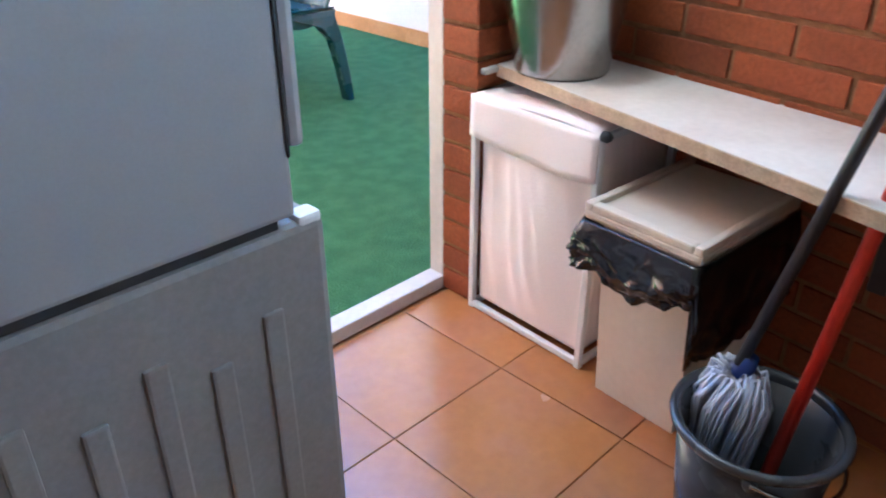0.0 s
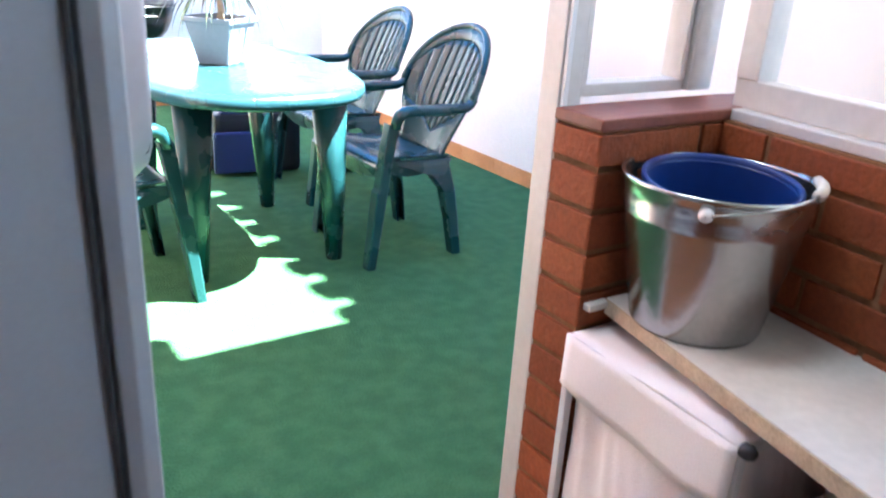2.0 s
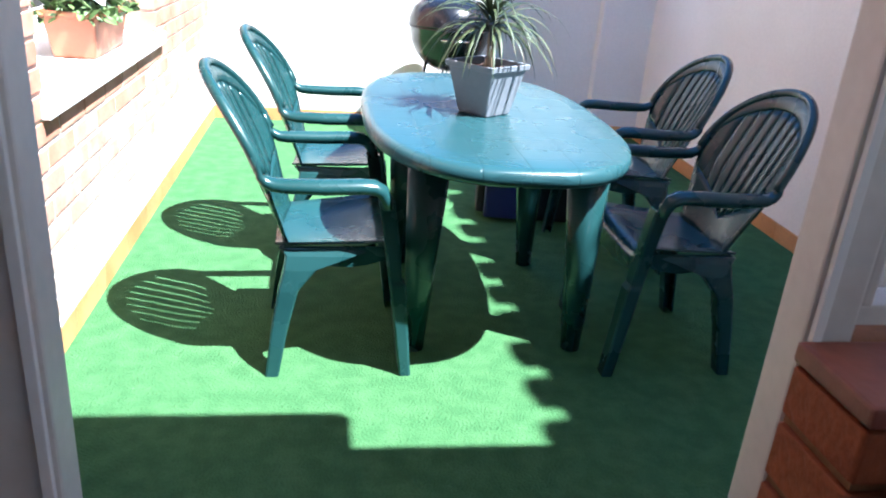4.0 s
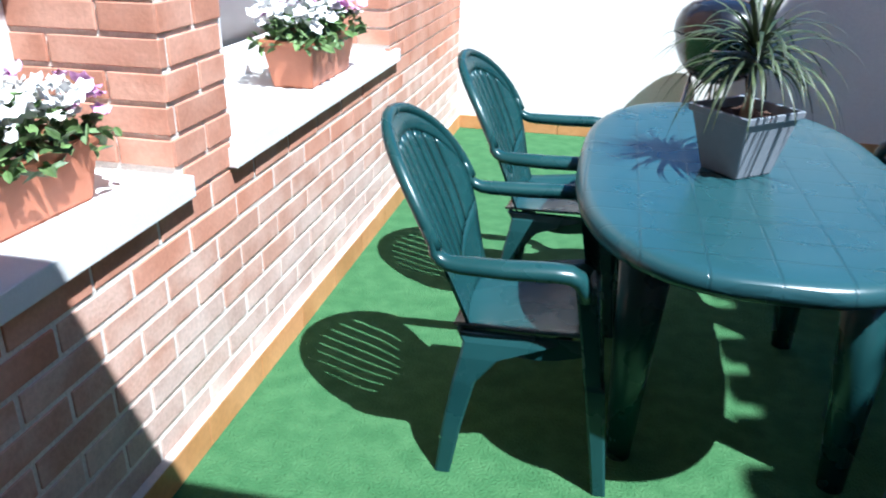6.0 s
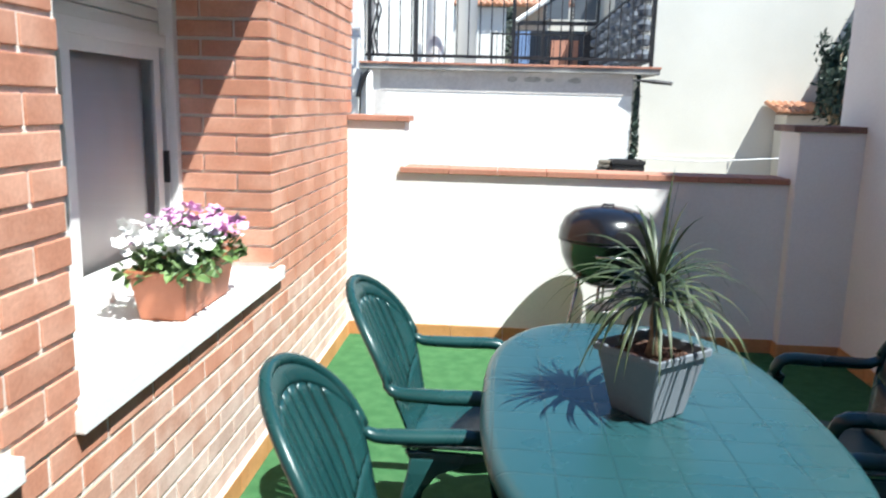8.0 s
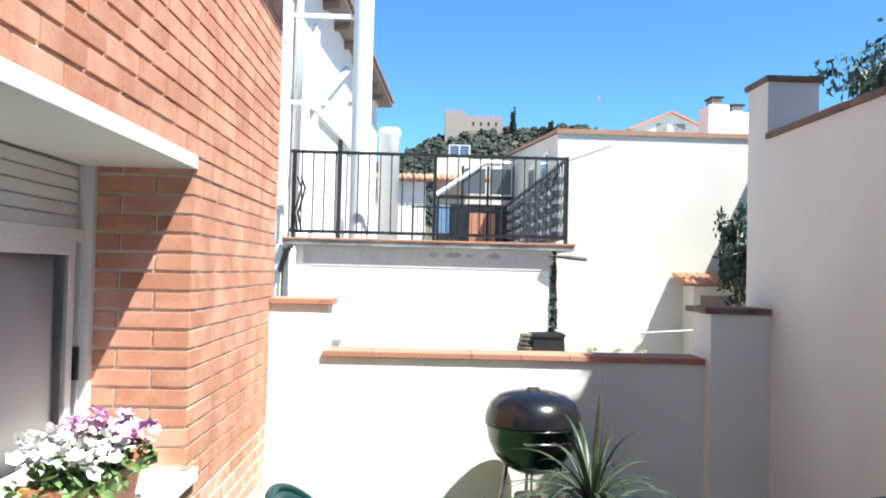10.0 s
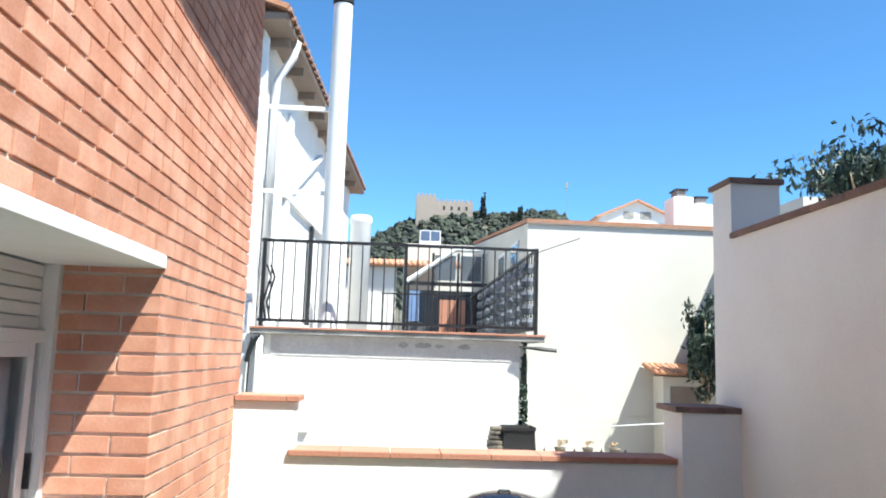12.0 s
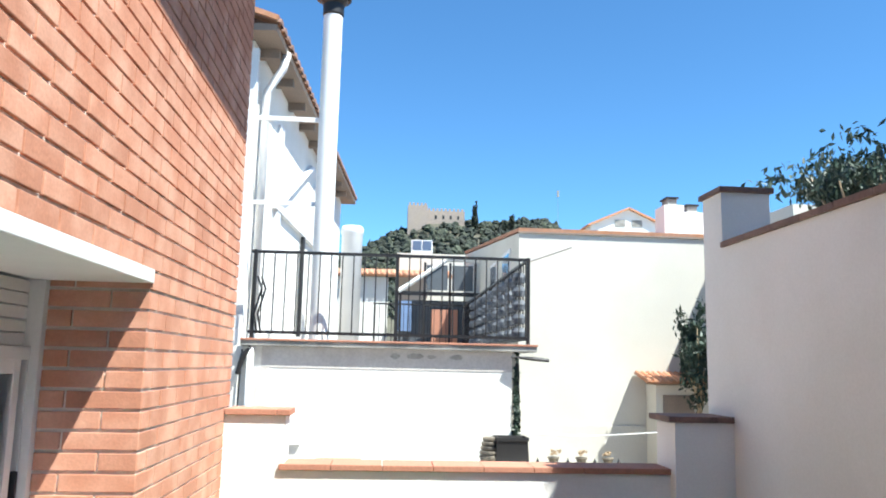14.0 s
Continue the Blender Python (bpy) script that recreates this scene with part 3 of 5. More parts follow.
def side_light(name, length, m, n, label, z0=0.955, z1=2.45, mull=0.05, foot=0.05):
    """A glazed band in a white frame, along x of the pose m."""
    w = tagged(new(name), label, "window", "porch windows", "structure")
    d = 0.045
    f = bmesh.new()
    box(0, -d / 2, z0, length, d / 2, z0 + foot, 0.003, bm=f, m=m)
    box(0, -d / 2, z1 - 0.05, length, d / 2, z1, 0.003, bm=f, m=m)
    part("window_frame", f, ALU_WORN, w)
    wide = length / n
    for i in range(n + 1):
        x = min(max(i * wide - mull / 2, 0), length - mull)
        part("mullion", box(x, -d / 2 - 0.003, z0 + foot, x + mull, d / 2 + 0.003, z1 - 0.05, 0.003, m=m), ALU_WORN, w)
    for i in range(n):
        p = part("pane", box(i * wide + mull * 0.4, -0.003, z0 + foot - 0.005, (i + 1) * wide - mull * 0.4, 0.003, z1 - 0.045, m=m), FROSTED, w)
        p.visible_shadow = False
    return w


side_light("window_3", 1.468 - (JR + 0.054), pose(JR + 0.054, DY + 0.01, 0), 1, "white framed obscured glass side light beside the door", mull=0.012, foot=0.022)
tagged(part("trim_corner_post", box(1.470, 1.335, 0.956, 1.535, 1.40, 2.45, 0.004), ALU_WORN), "white corner post of the glazed porch", "post", "", "structure")
side_light("window_4", 3.2, turn_e @ pose(0.06, 0.0, 0, 0, 0, -90), 4, "row of white framed obscured glass windows above the shelf", z0=0.945)

bx = []
PC = 0.072
for k in range(13):
    za, zb = k * PC + 0.004, min((k + 1) * PC - 0.008, 0.92)
    off = 0.125 if k % 2 else 0.0
    for j in range(-1, 3):
        s, e = 1.141 + j * 0.25 - off, 1.141 + (j + 1) * 0.25 - off - 0.011
        s, e = max(s, 1.141), min(e, PX - 0.002)
        if e - s > 0.03:
            bx.append((s, 1.221, za, e, 1.245, zb))
    bx.append((1.140, 1.2235, za, 1.162, 1.332, zb))
bx_left = []
for k in range(33):
    za, zb = k * PC + 0.004, (k + 1) * PC - 0.008
    off = 0.125 if k % 2 else 0.0
    for j in range(-1, 4):
        s, e = -0.41 + j * 0.25 - off, -0.41 + (j + 1) * 0.25 - off - 0.011
        s, e = max(s, -0.41), min(e, JL - 0.066)
        if e - s > 0.03:
            bx_left.append((s, 1.249, za, e, 1.275, zb))
bx_east = []
for k in range(13):
    za, zb = k * PC + 0.004, min((k + 1) * PC - 0.008, 0.92)
    off = 0.125 if k % 2 else 0.0
    for j in range(-1, 14):
        s, e = -0.001 - (j + 1) * 0.25 + off - 0.125, min(-0.012 - j * 0.25 + off - 0.125, -0.012)
        if e - s > 0.03:
            bx_east.append((-0.006, s, za, 0.02, e, zb))

# porch shell behind and above the camera
structure("wall_porch_west", box(-1.75, -2.0, 0, -1.6, 1.25, 2.45), PORCH_BRICK, "plain brick-red inner wall of the porch", "wall")
bm = box(-1.75, -2.15, 0, 2.2, -2.0, 2.45)
structure("wall_porch_south", bm, RENDER_WHITE, "plain back wall of the porch", "wall")
structure("wall_porch_corner", box(-1.75, 1.255, 0, -0.42, 1.42, 2.45), RENDER_WHITE, "inner wall between porch and house", "wall")
structure("ceiling_porch", box(-1.75, -2.15, 2.45, 2.9, 1.42, 2.49), CEILING, "plain pale ceiling of the porch", "ceiling")
structure("roof_porch", box(-1.75, -2.15, 2.49, 2.9, 1.475, 2.56), GREY_STAIN, "flat roof of the porch reaching past its door", "roof")
structure("roof_porch_edge", box(WX + 0.012, 1.477, 2.49, 1.90, 1.635, 2.56), GREY_STAIN, "overhanging edge of the porch roof", "roof")


# ---- terrace furniture ----
def garden_chair(m):
    """A stacking plastic armchair that faces +x, standing at the pose m."""
    c = thing("garden_chair", "dark green moulded plastic garden armchair with a slotted round back", "chair", "chairs round the table", m)

    def seat_at(u, v):
        # u across -1..1, v from front 0 to rear 1
        half = 0.228 - 0.05 * v
        x = 0.165 - 0.365 * v
        z = 0.425 - 0.03 * v - 0.02 * (1 - u * u) * math.sin(math.pi * v) - 0.045 * (max(0, 0.14 - v) / 0.14) ** 2 + 0.012 * abs(u) ** 6
        return (x, u * half, z)
    part("seat", sheet(seat_at, steps(-1, 1, 16), steps(0, 1, 16), 0.007), PLASTIC_GREEN, c, smooth=True)

    def flat_back(y, v):
        z = 0.40 + 0.49 * v
        return (-0.185 - 0.19 * v - 0.025 * v * v + 0.055 * (y / 0.26) ** 2, y, z)

    def waist(v):
        # the shell narrows towards the seat below the arms
        t = min(1.0, v / 0.5)
        return 0.70 + 0.30 * t * t * (3 - 2 * t)

    def crown(y, lim):
        # highest v of the sheet at this distance from the middle
        t = min(0.999, abs(y) / lim)
        return 0.5 + 0.5 * (1 - t * t) ** (1 / 2.2)
    strips = [(-0.0195, 0.0195)]
    for lo_y, hi_y in ((0.0285, 0.0675), (0.0765, 0.1155), (0.1245, 0.1635), (0.1725, 0.250)):
        strips += [(lo_y, hi_y), (-hi_y, -lo_y)]
    for lo_y, hi_y in strips:
        def strip(u, v, lo_y=lo_y, hi_y=hi_y):
            y = lo_y + (hi_y - lo_y) * u
            lo, hi = 0.13 + 0.26 * abs(y) / 0.26, crown(y, 0.266) - 0.112
            at = lo + (hi - lo) * v
            return flat_back(y * waist(at), at)
        part("back_slat", sheet(strip, steps(0, 1, 3), steps(0, 1, 12), 0.007), PLASTIC_GREEN, c, smooth=True)

    def low(u, v):
        y = -0.25 + 0.50 * u
        hi = 0.135 + 0.26 * abs(y) / 0.26
        at = -0.02 + (hi + 0.02) * v
        return flat_back(y * waist(at), at)
    part("back_panel", sheet(low, steps(0, 1, 16), steps(0, 1, 6), 0.007), PLASTIC_GREEN, c, smooth=True)

    def top(u, v):
        y = -0.254 + 0.508 * u
        hi = crown(y, 0.266)
        lo = hi - 0.115
        x, yy, z = flat_back(y, lo + (hi - lo) * v)
        # a rolled border, standing a little forward of the slats
        return (x + 0.006 * math.sin(math.pi * min(1, v * 1.1)) * (1 - abs(2 * u - 1) ** 6), yy, z)
    part("crown", sheet(top, steps(0, 1, 32), steps(0, 1, 6), 0.008), PLASTIC_GREEN, c, smooth=True)
    rim = []
    for i in range(41):
        a = math.pi * (i / 40)
        v = 0.5 + 0.5 * max(0.0, 1 - abs(math.cos(a)) ** 2) ** (1 / 2.2)
        rim.append(flat_back(0.262 * math.cos(a), v))
    part("back_rim", tube(rim, 0.0155, 10), PLASTIC_GREEN, c, smooth=True)
    for s in (-1, 1):
        # the rim sweeps down and forward into the arm, and the arm down into the front leg
        arm = [flat_back(0.2585, 0.60), flat_back(0.2615, 0.53), (-0.233, 0.263, 0.638), (-0.219, 0.264, 0.624), (-0.199, 0.265, 0.616), (-0.17, 0.267, 0.614), (-0.06, 0.270, 0.614), (0.04, 0.270, 0.618), (0.075, 0.269, 0.616), (0.098, 0.268, 0.604), (0.110, 0.266, 0.582), (0.116, 0.265, 0.555)]
        part("arm", tube([(x, s * y, z) for x, y, z in arm], [0.0155, 0.0165, 0.019, 0.022, 0.025, 0.027, 0.029, 0.029, 0.028, 0.027, 0.025, 0.021], 14, flat=0.74), PLASTIC_GREEN, c, smooth=True)

        def leg(rows):
            """A leg of channel section, from rows of x, y, z and width."""
            q = bmesh.new()
            rings = []
            for x, y, z, w in rows:
                rings.append([q.verts.new((px, s * py, z)) for px, py in ((x + w / 2, y - 0.004), (x + w / 2 - 0.006, y), (x - w / 2 + 0.006, y), (x - w / 2, y - 0.004), (x - w / 2, y - 0.048), (x - w / 2 + 0.006, y - 0.048), (x - w / 2 + 0.006, y - 0.008), (x + w / 2 - 0.006, y - 0.008), (x + w / 2 - 0.006, y - 0.048), (x + w / 2, y - 0.048))])
            for ra, rb in zip(rings, rings[1:]):
                for k in range(10):
                    q.faces.new((ra[k], ra[(k + 1) % 10], rb[(k + 1) % 10], rb[k]))
            q.faces.new(rings[0])
            q.faces.new(rings[-1])
            return q
        part("leg", leg(((0.195, 0.262, 0.0, 0.036), (0.176, 0.264, 0.16, 0.042), (0.158, 0.265, 0.31, 0.048), (0.150, 0.262, 0.325, 0.040), (0.134, 0.264, 0.45, 0.044), (0.114, 0.266, 0.57, 0.046))), PLASTIC_GREEN, c)
        part("leg", leg(((-0.21, 0.252, 0.0, 0.040), (-0.188, 0.246, 0.15, 0.048), (-0.162, 0.240, 0.28, 0.058), (-0.128, 0.232, 0.345, 0.095), (-0.07, 0.222, 0.385, 0.20), (-0.045, 0.212, 0.405, 0.28))), PLASTIC_GREEN, c)
        part("side_rail", sheet(lambda u, v, s=s: (-0.19 + 0.345 * u, s * (0.178 + 0.046 * u), 0.345 + 0.075 * v + 0.05 * (1 - v) * abs(2 * u - 1) ** 2 - 0.02 * (1 - u) * v), steps(0, 1, 8), (0, 1), 0.006), PLASTIC_GREEN, c)
    part("front_rail", sheet(lambda u, v: (0.160, -0.222 + 0.444 * u, 0.335 + 0.06 * v + 0.03 * (1 - v) * (2 * u - 1) ** 2), steps(0, 1, 8), (0, 1), 0.006), PLASTIC_GREEN, c)
    return c


chair = garden_chair(pose(0.735, 3.045, 0.0, 0, 0, 2))
copy_thing(chair, pose(0.755, 3.86, 0.0, 0, 0, -2))
copy_thing(chair, pose(1.790, 3.040, 0.0, 0, 0, 180))
copy_thing(chair, pose(1.92, 3.85, 0.0, 0, 0, 178))


def outline(w, l, power, n=72):
    pts = []
    for i in range(n):
        a = 2 * math.pi * i / n
        c, s = math.cos(a), math.sin(a)
        pts.append((w / 2 * math.copysign(abs(c) ** (2 / power), c), l / 2 * math.copysign(abs(s) ** (2 / power), s)))
    return pts


TX, TY, TW, TL, TH = 1.215, 3.33, 0.83, 1.47, 0.735
table = thing("garden_table", "dark green plastic oval garden table with an embossed tile pattern", "table", "", pose(TX, TY, 0))
bm = bmesh.new()
rings = []
for inset, z in ((0.10, TH - 0.050), (0.012, TH - 0.052), (0.0, TH - 0.044), (-0.004, TH - 0.028), (0.0, TH - 0.012), (0.012, TH - 0.003), (0.03, TH), (0.12, TH - 0.0005)):
    rings.append([bm.verts.new((x, y, z)) for x, y in outline(TW - 2 * inset, TL - 2 * inset, 2.7)])
for a, b in zip(rings, rings[1:]):
    for i in range(len(a)):
        bm.faces.new((a[i], a[(i + 1) % len(a)], b[(i + 1) % len(a)], b[i]))
bm.faces.new(rings[-1])
part("tabletop", bm, TABLE_GREEN, table, smooth=True)
for sx in (-1, 1):
    for sy in (-1, 1):
        part("leg", tube([(sx * 0.25 + 0.03, sy * 0.37, TH - 0.05), (sx * 0.262 + 0.035, sy * 0.365, 0.35), (sx * 0.27 + 0.04, sy * 0.36, 0.0)], [0.070, 0.052, 0.032], 16), PLASTIC_GREEN, table, smooth=True)


# ---- porch things ----
def bulge_door(parent, x, y, z, r, depth, ajar=0.0):
    """A round glass door in a deep grey ring, facing +x, hinged on its -y side."""
    swing = Matrix.Translation((x, y - r, 0)) @ Matrix.Rotation(radians(-ajar), 4, "Z") @ Matrix.Translation((-x, r - y, 0))
    m = swing @ Matrix.Translation((x, y, z)) @ Matrix.Rotation(radians(90), 4, "Y")
    d = part("door", lathe([(r, 0.0), (r + 0.012, 0.012), (r, depth * 0.55), (r * 0.93, depth * 0.9), (r * 0.86, depth), (r * 0.80, depth * 0.98), (r * 0.76, depth * 0.8), (r * 0.73, depth * 0.62)], 56, m=m), CHROME, parent, "thick grey ring of the round door", True)
    part("door_glass", lathe([(r * 0.735, depth * 0.64), (r * 0.6, depth * 0.78), (r * 0.4, depth * 0.9), (r * 0.2, depth * 0.96), (0.001, depth * 0.98)], 48, m=m), DARK_GLASS, d, "bulging dark porthole glass", True)
    part("door_handle", box(x + depth * 0.62, y + r * 0.72, z + 0.0, x + depth * 1.05, y + r * 1.02, z + 0.13, 0.012, m=swing), WHITE_ENAMEL, d, "white grip on the ring")
    return d


AX0, AX1, AY0, AY1 = -0.24, 0.322, 0.755, 1.235
GAP = 0.705
washer = thing("washing_machine", "white front-loading washing machine with ridged sides on the tiled floor", "washing machine", at=pose(0, 0, 0))
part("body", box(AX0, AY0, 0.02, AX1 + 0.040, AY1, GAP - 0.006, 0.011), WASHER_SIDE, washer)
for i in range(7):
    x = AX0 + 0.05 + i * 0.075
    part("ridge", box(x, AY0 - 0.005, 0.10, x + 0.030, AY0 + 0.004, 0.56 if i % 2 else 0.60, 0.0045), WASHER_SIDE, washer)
part("front_panel", box(AX1 + 0.0402, AY0 + 0.016, 0.06, AX1 + 0.043, AY1 - 0.016, GAP - 0.025, 0.001), WHITE_ENAMEL, washer)
part("top_corner", box(AX1 + 0.004, AY0 + 0.001, GAP - 0.014, AX1 + 0.037, AY0 + 0.03, GAP + 0.002, 0.006), WHITE_ENAMEL, washer)
bulge_door(washer, AX1 + 0.043, 1.03, 0.37, 0.155, 0.035)
for x in (AX0 + 0.05, AX1 - 0.05):
    for y in (AY0 + 0.05, AY1 - 0.05):
        part("foot", lathe([(0.02, 0.0), (0.02, 0.022), (0.001, 0.022)], 14, m=Matrix.Translation((x, y, 0))), BLACK_RUBBER, washer)

dryer = thing("tumble_dryer", "grey-white tumble dryer with a round door stacked on the washing machine", "tumble dryer", at=pose(0, 0, 0))
# solid black strip that stands for the dark of the gap
part("stacking_gap", box(AX0 + 0.01, AY0 + 0.006, GAP - 0.006, AX1 - 0.022, AY1 - 0.01, GAP + 0.006), BLACK_RUBBER, dryer)
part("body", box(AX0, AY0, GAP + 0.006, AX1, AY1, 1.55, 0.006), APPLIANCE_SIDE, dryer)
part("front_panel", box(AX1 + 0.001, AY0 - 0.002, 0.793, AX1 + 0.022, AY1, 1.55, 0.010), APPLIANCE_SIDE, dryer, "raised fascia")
part("fascia_rib", box(AX1 - 0.004, AY0 - 0.0025, 0.785, AX1 - 0.0005, AY0 + 0.01, 1.54, 0.001), BLACK_RUBBER, dryer)
bulge_door(dryer, AX1 + 0.022, 1.045, 1.165, 0.175, 0.036, 11.5)

shelf = thing("shelf_board", "scuffed white melamine shelf board along the brick wall", "shelf", at=pose(0, 0, 0))
bm = bmesh.new()
plan = ((1.199, 1.214), (1.452, 1.20), (1.10, -1.60), (0.60, -1.60))
lo = [bm.verts.new((x, y, 0.602)) for x, y in plan]
hi = [bm.verts.new((x, y, 0.630)) for x, y in plan]
bm.faces.new(lo)
bm.faces.new(hi)
for i in range(4):
    bm.faces.new((lo[i], lo[(i + 1) % 4], hi[(i + 1) % 4], hi[i]))
part("board", bm, SHELF_WHITE, shelf)
bm = bmesh.new()
box(0, -2.82, 0.6025, -0.004, -0.002, 0.6295, 0.001, bm=bm, m=Matrix.Translation((1.198, 1.213, 0)) @ Matrix.Rotation(-math.atan2(0.599, 2.814), 4, "Z"))
part("edge_strip", bm, CHIPBOARD, shelf, "bare worn front edge")
for y in (0.30, -1.0):
    part("bracket", box(1.06 + 0.15 * y, y, 0.45, 1.30 + 0.13 * y, y + 0.03, 0.60, 0.003), IRON, shelf)
tagged(part("batten", box(1.150, 1.205, 0.614, 1.200, 1.246, 0.627, 0.003), SHELF_WHITE), "short white batten end under the shelf", "batten")

hamper = thing("laundry_hamper", "white framed laundry hamper with a hanging cloth bag", "laundry hamper", at=pose(1.113, 0.86, 0, 0, 0, -3))
HW, HD, HH = 0.355, 0.27, 0.565
for x, y in ((0, 0), (0, HW), (HD, 0), (HD, HW)):
    part("post", box(x - 0.008, y - 0.008, 0, x + 0.008, y + 0.008, HH, 0.003), WHITE_ENAMEL, hamper)
for z in (0.012, HH):
    for q in ((-0.007, 0, 0.007, HW), (HD - 0.007, 0, HD + 0.007, HW)):
        part("rail", box(q[0], q[1], z - 0.008, q[2], q[3], z + 0.008, 0.003), WHITE_ENAMEL, hamper)
    for y in (0, HW):
        part("rail", box(0, y - 0.007, z - 0.008, HD, y + 0.007, z + 0.008, 0.003), WHITE_ENAMEL, hamper)


def cloth_wall(a, b, z0, z1, amp):
    def at(u, v):
        p = a.lerp(b, u)
        n = Vector((b.y - a.y, a.x - b.x, 0)).normalized()
        q = Vector((u * 3.0 + a.x * 9 + 0.5 * v, v * 1.1 + 0.7 * u, a.y * 7))
        w = math.sin(math.pi * v) ** 0.6 * (amp * 2.2 * noise.noise(q) + amp * 1.6 * (0.5 - abs(noise.noise(q * 2.3))) + amp * 0.25 * noise.noise(q * 6)) + 0.010 * math.sin(math.pi * u) * math.sin(math.pi * v)
        p = p + n * w
        return (p.x, p.y, z0 + (z1 - z0) * v)
    return sheet(at, steps(0, 1, 44), steps(0, 1, 48), 0.003)


corners = [Vector((0.010, 0.010, 0)), Vector((0.010, HW - 0.018, 0)), Vector((HD - 0.012, HW - 0.018, 0)), Vector((HD - 0.012, 0.010, 0))]
for a, b in zip(corners, corners[1:] + corners[:1]):
    part("bag_side", cloth_wall(b, a, 0.035, HH - 0.01, 0.006), CLOTH, hamper, smooth=True)
part("bag_base", box(0.016, 0.03, 0.028, HD - 0.016, HW - 0.03, 0.034), CLOTH, hamper)
part("bag_flap", sheet(lambda u, v: (-0.012 - 0.006 * math.sin(9 * u) * (1 - v), -0.004 + (HW + 0.008) * u, HH + 0.012 - (0.105 + 0.012 * math.sin(4 * u)) * (1 - v)), steps(0, 1, 20), steps(0, 1, 6), 0.004), CLOTH, hamper, "folded-over cloth hem", True)
part("bag_lid", sheet(lambda u, v: (-0.012 + (HD + 0.02) * v, -0.004 + (HW + 0.008) * u, HH + 0.012 + 0.004 * math.sin(5 * u + 3 * v)), steps(0, 1, 10), steps(0, 1, 8), 0.004), CLOTH, hamper, "cloth pulled over the top rails", True)
part("knob", lathe([(0.001, -0.012), (0.011, -0.008), (0.012, 0.004), (0.007, 0.012), (0.001, 0.013)], 14, m=Matrix.Translation((-0.002, -0.012, HH + 0.008)) @ Matrix.Rotation(radians(90), 4, "X")), IRON, hamper, "dark corner knob", True)

rubbish = thing("pedal_bin", "cream plastic rubbish bin with a lid and a black bag", "rubbish bin", at=pose(1.04, 0.69, 0, 0, 0, -4))
bm = bmesh.new()
rows = []
for dx0, dx1, dy, z in ((0.035, 0.285, 0.100, 0.0), (0.025, 0.30, 0.108, 0.22), (0.018, 0.31, 0.115, 0.43)):
    rows.append([bm.verts.new(p) for p in ((dx0, -dy, z), (dx1, -dy, z), (dx1, dy, z), (dx0, dy, z))])
bm.faces.new(rows[0])
for a, b in zip(rows, rows[1:]):
    for i in range(4):
        bm.faces.new((a[i], a[(i + 1) % 4], b[(i + 1) % 4], b[i]))
part("body", bm, CREAM_PLASTIC, rubbish)
bm = box(-0.03, -0.130, 0.438, 0.325, 0.130, 0.462, 0.008)
part("lid", bm, CREAM_PLASTIC, rubbish)
for q in ((-0.03, -0.130, 0.325, -0.112), (-0.03, 0.112, 0.325, 0.130), (-0.03, -0.112, -0.008, 0.112)):
    part("lid_rim", box(q[0], q[1], 0.455, q[2], q[3], 0.474, 0.005), CREAM_PLASTIC, rubbish)


def bag_skirt(u, v):
    a = u * 2 * math.pi
    px = 0.15 + 0.185 * max(-1, min(1, 1.35 * math.cos(a)))
    py = 0.135 * max(-1, min(1, 1.35 * math.sin(a)))
    n = noise.noise((u * 14, v * 3, 0.7)) + 0.8 * noise.noise((u * 34, v * 9, 4.1)) + 0.4 * noise.noise((u * 70, v * 18, 9.1))
    drop = 0.105 + 0.045 * noise.noise((u * 9, 2.0, 0)) + (0.13 if -2.5 < math.atan2(py, px - 0.15) < -0.1 else 0)
    k = 1 + 0.10 * math.sin(math.pi * v) + 0.13 * n * v
    return (0.15 + (px - 0.15) * k - 0.012 * v, py * k, 0.440 - drop * v)


part("bin_bag", sheet(bag_skirt, steps(0, 1, 160), steps(0, 1, 18), 0.002), BAG, rubbish, "crumpled black bag hanging over the rim", True)

steel = thing("steel_bucket", "shiny galvanised steel bucket on the white shelf", "bucket", at=pose(1.268, 1.085, 0.630))
part("body", lathe([(0.001, 0.008), (0.100, 0.008), (0.103, 0.0), (0.106, 0.006), (0.137, 0.185), (0.140, 0.190), (0.138, 0.194), (0.141, 0.203), (0.139, 0.207), (0.146, 0.238), (0.150, 0.243), (0.149, 0.249), (0.144, 0.248), (0.1433, 0.243), (0.136, 0.190), (0.1048, 0.017), (0.102, 0.012), (0.001, 0.012)], 56), STEEL, steel, smooth=True)
for ang in (212, 32):
    m = Matrix.Rotation(radians(ang), 4, "Z") @ Matrix.Translation((0.148, 0, 0.225)) @ Matrix.Rotation(radians(90), 4, "Y")
    part("handle_boss", lathe([(0.001, 0.009), (0.008, 0.008), (0.011, 0.0), (0.011, -0.006)], 14, m=m), ALU_WHITE, steel, "pale handle boss", True)
hoop = []
for i in range(21):
    a = math.pi * i / 20
    p = Matrix.Rotation(radians(212), 4, "Z") @ Vector((0.153 * math.cos(a), 0.146 * math.sin(a), 0.225 + 0.028 * math.sin(a)))
    hoop.append(p)
part("handle", tube(hoop, 0.003, 8), STEEL, steel, smooth=True)
part("grip", tube(hoop[8:13], 0.009, 10), CREAM_PLASTIC, steel, "cream plastic grip", True)
blue = thing("blue_bucket", "blue plastic bucket nested inside the steel bucket", "bucket", at=pose(1.273, 1.092, 0.654, 4, -3, 0) @ Matrix.Scale(0.95, 4))
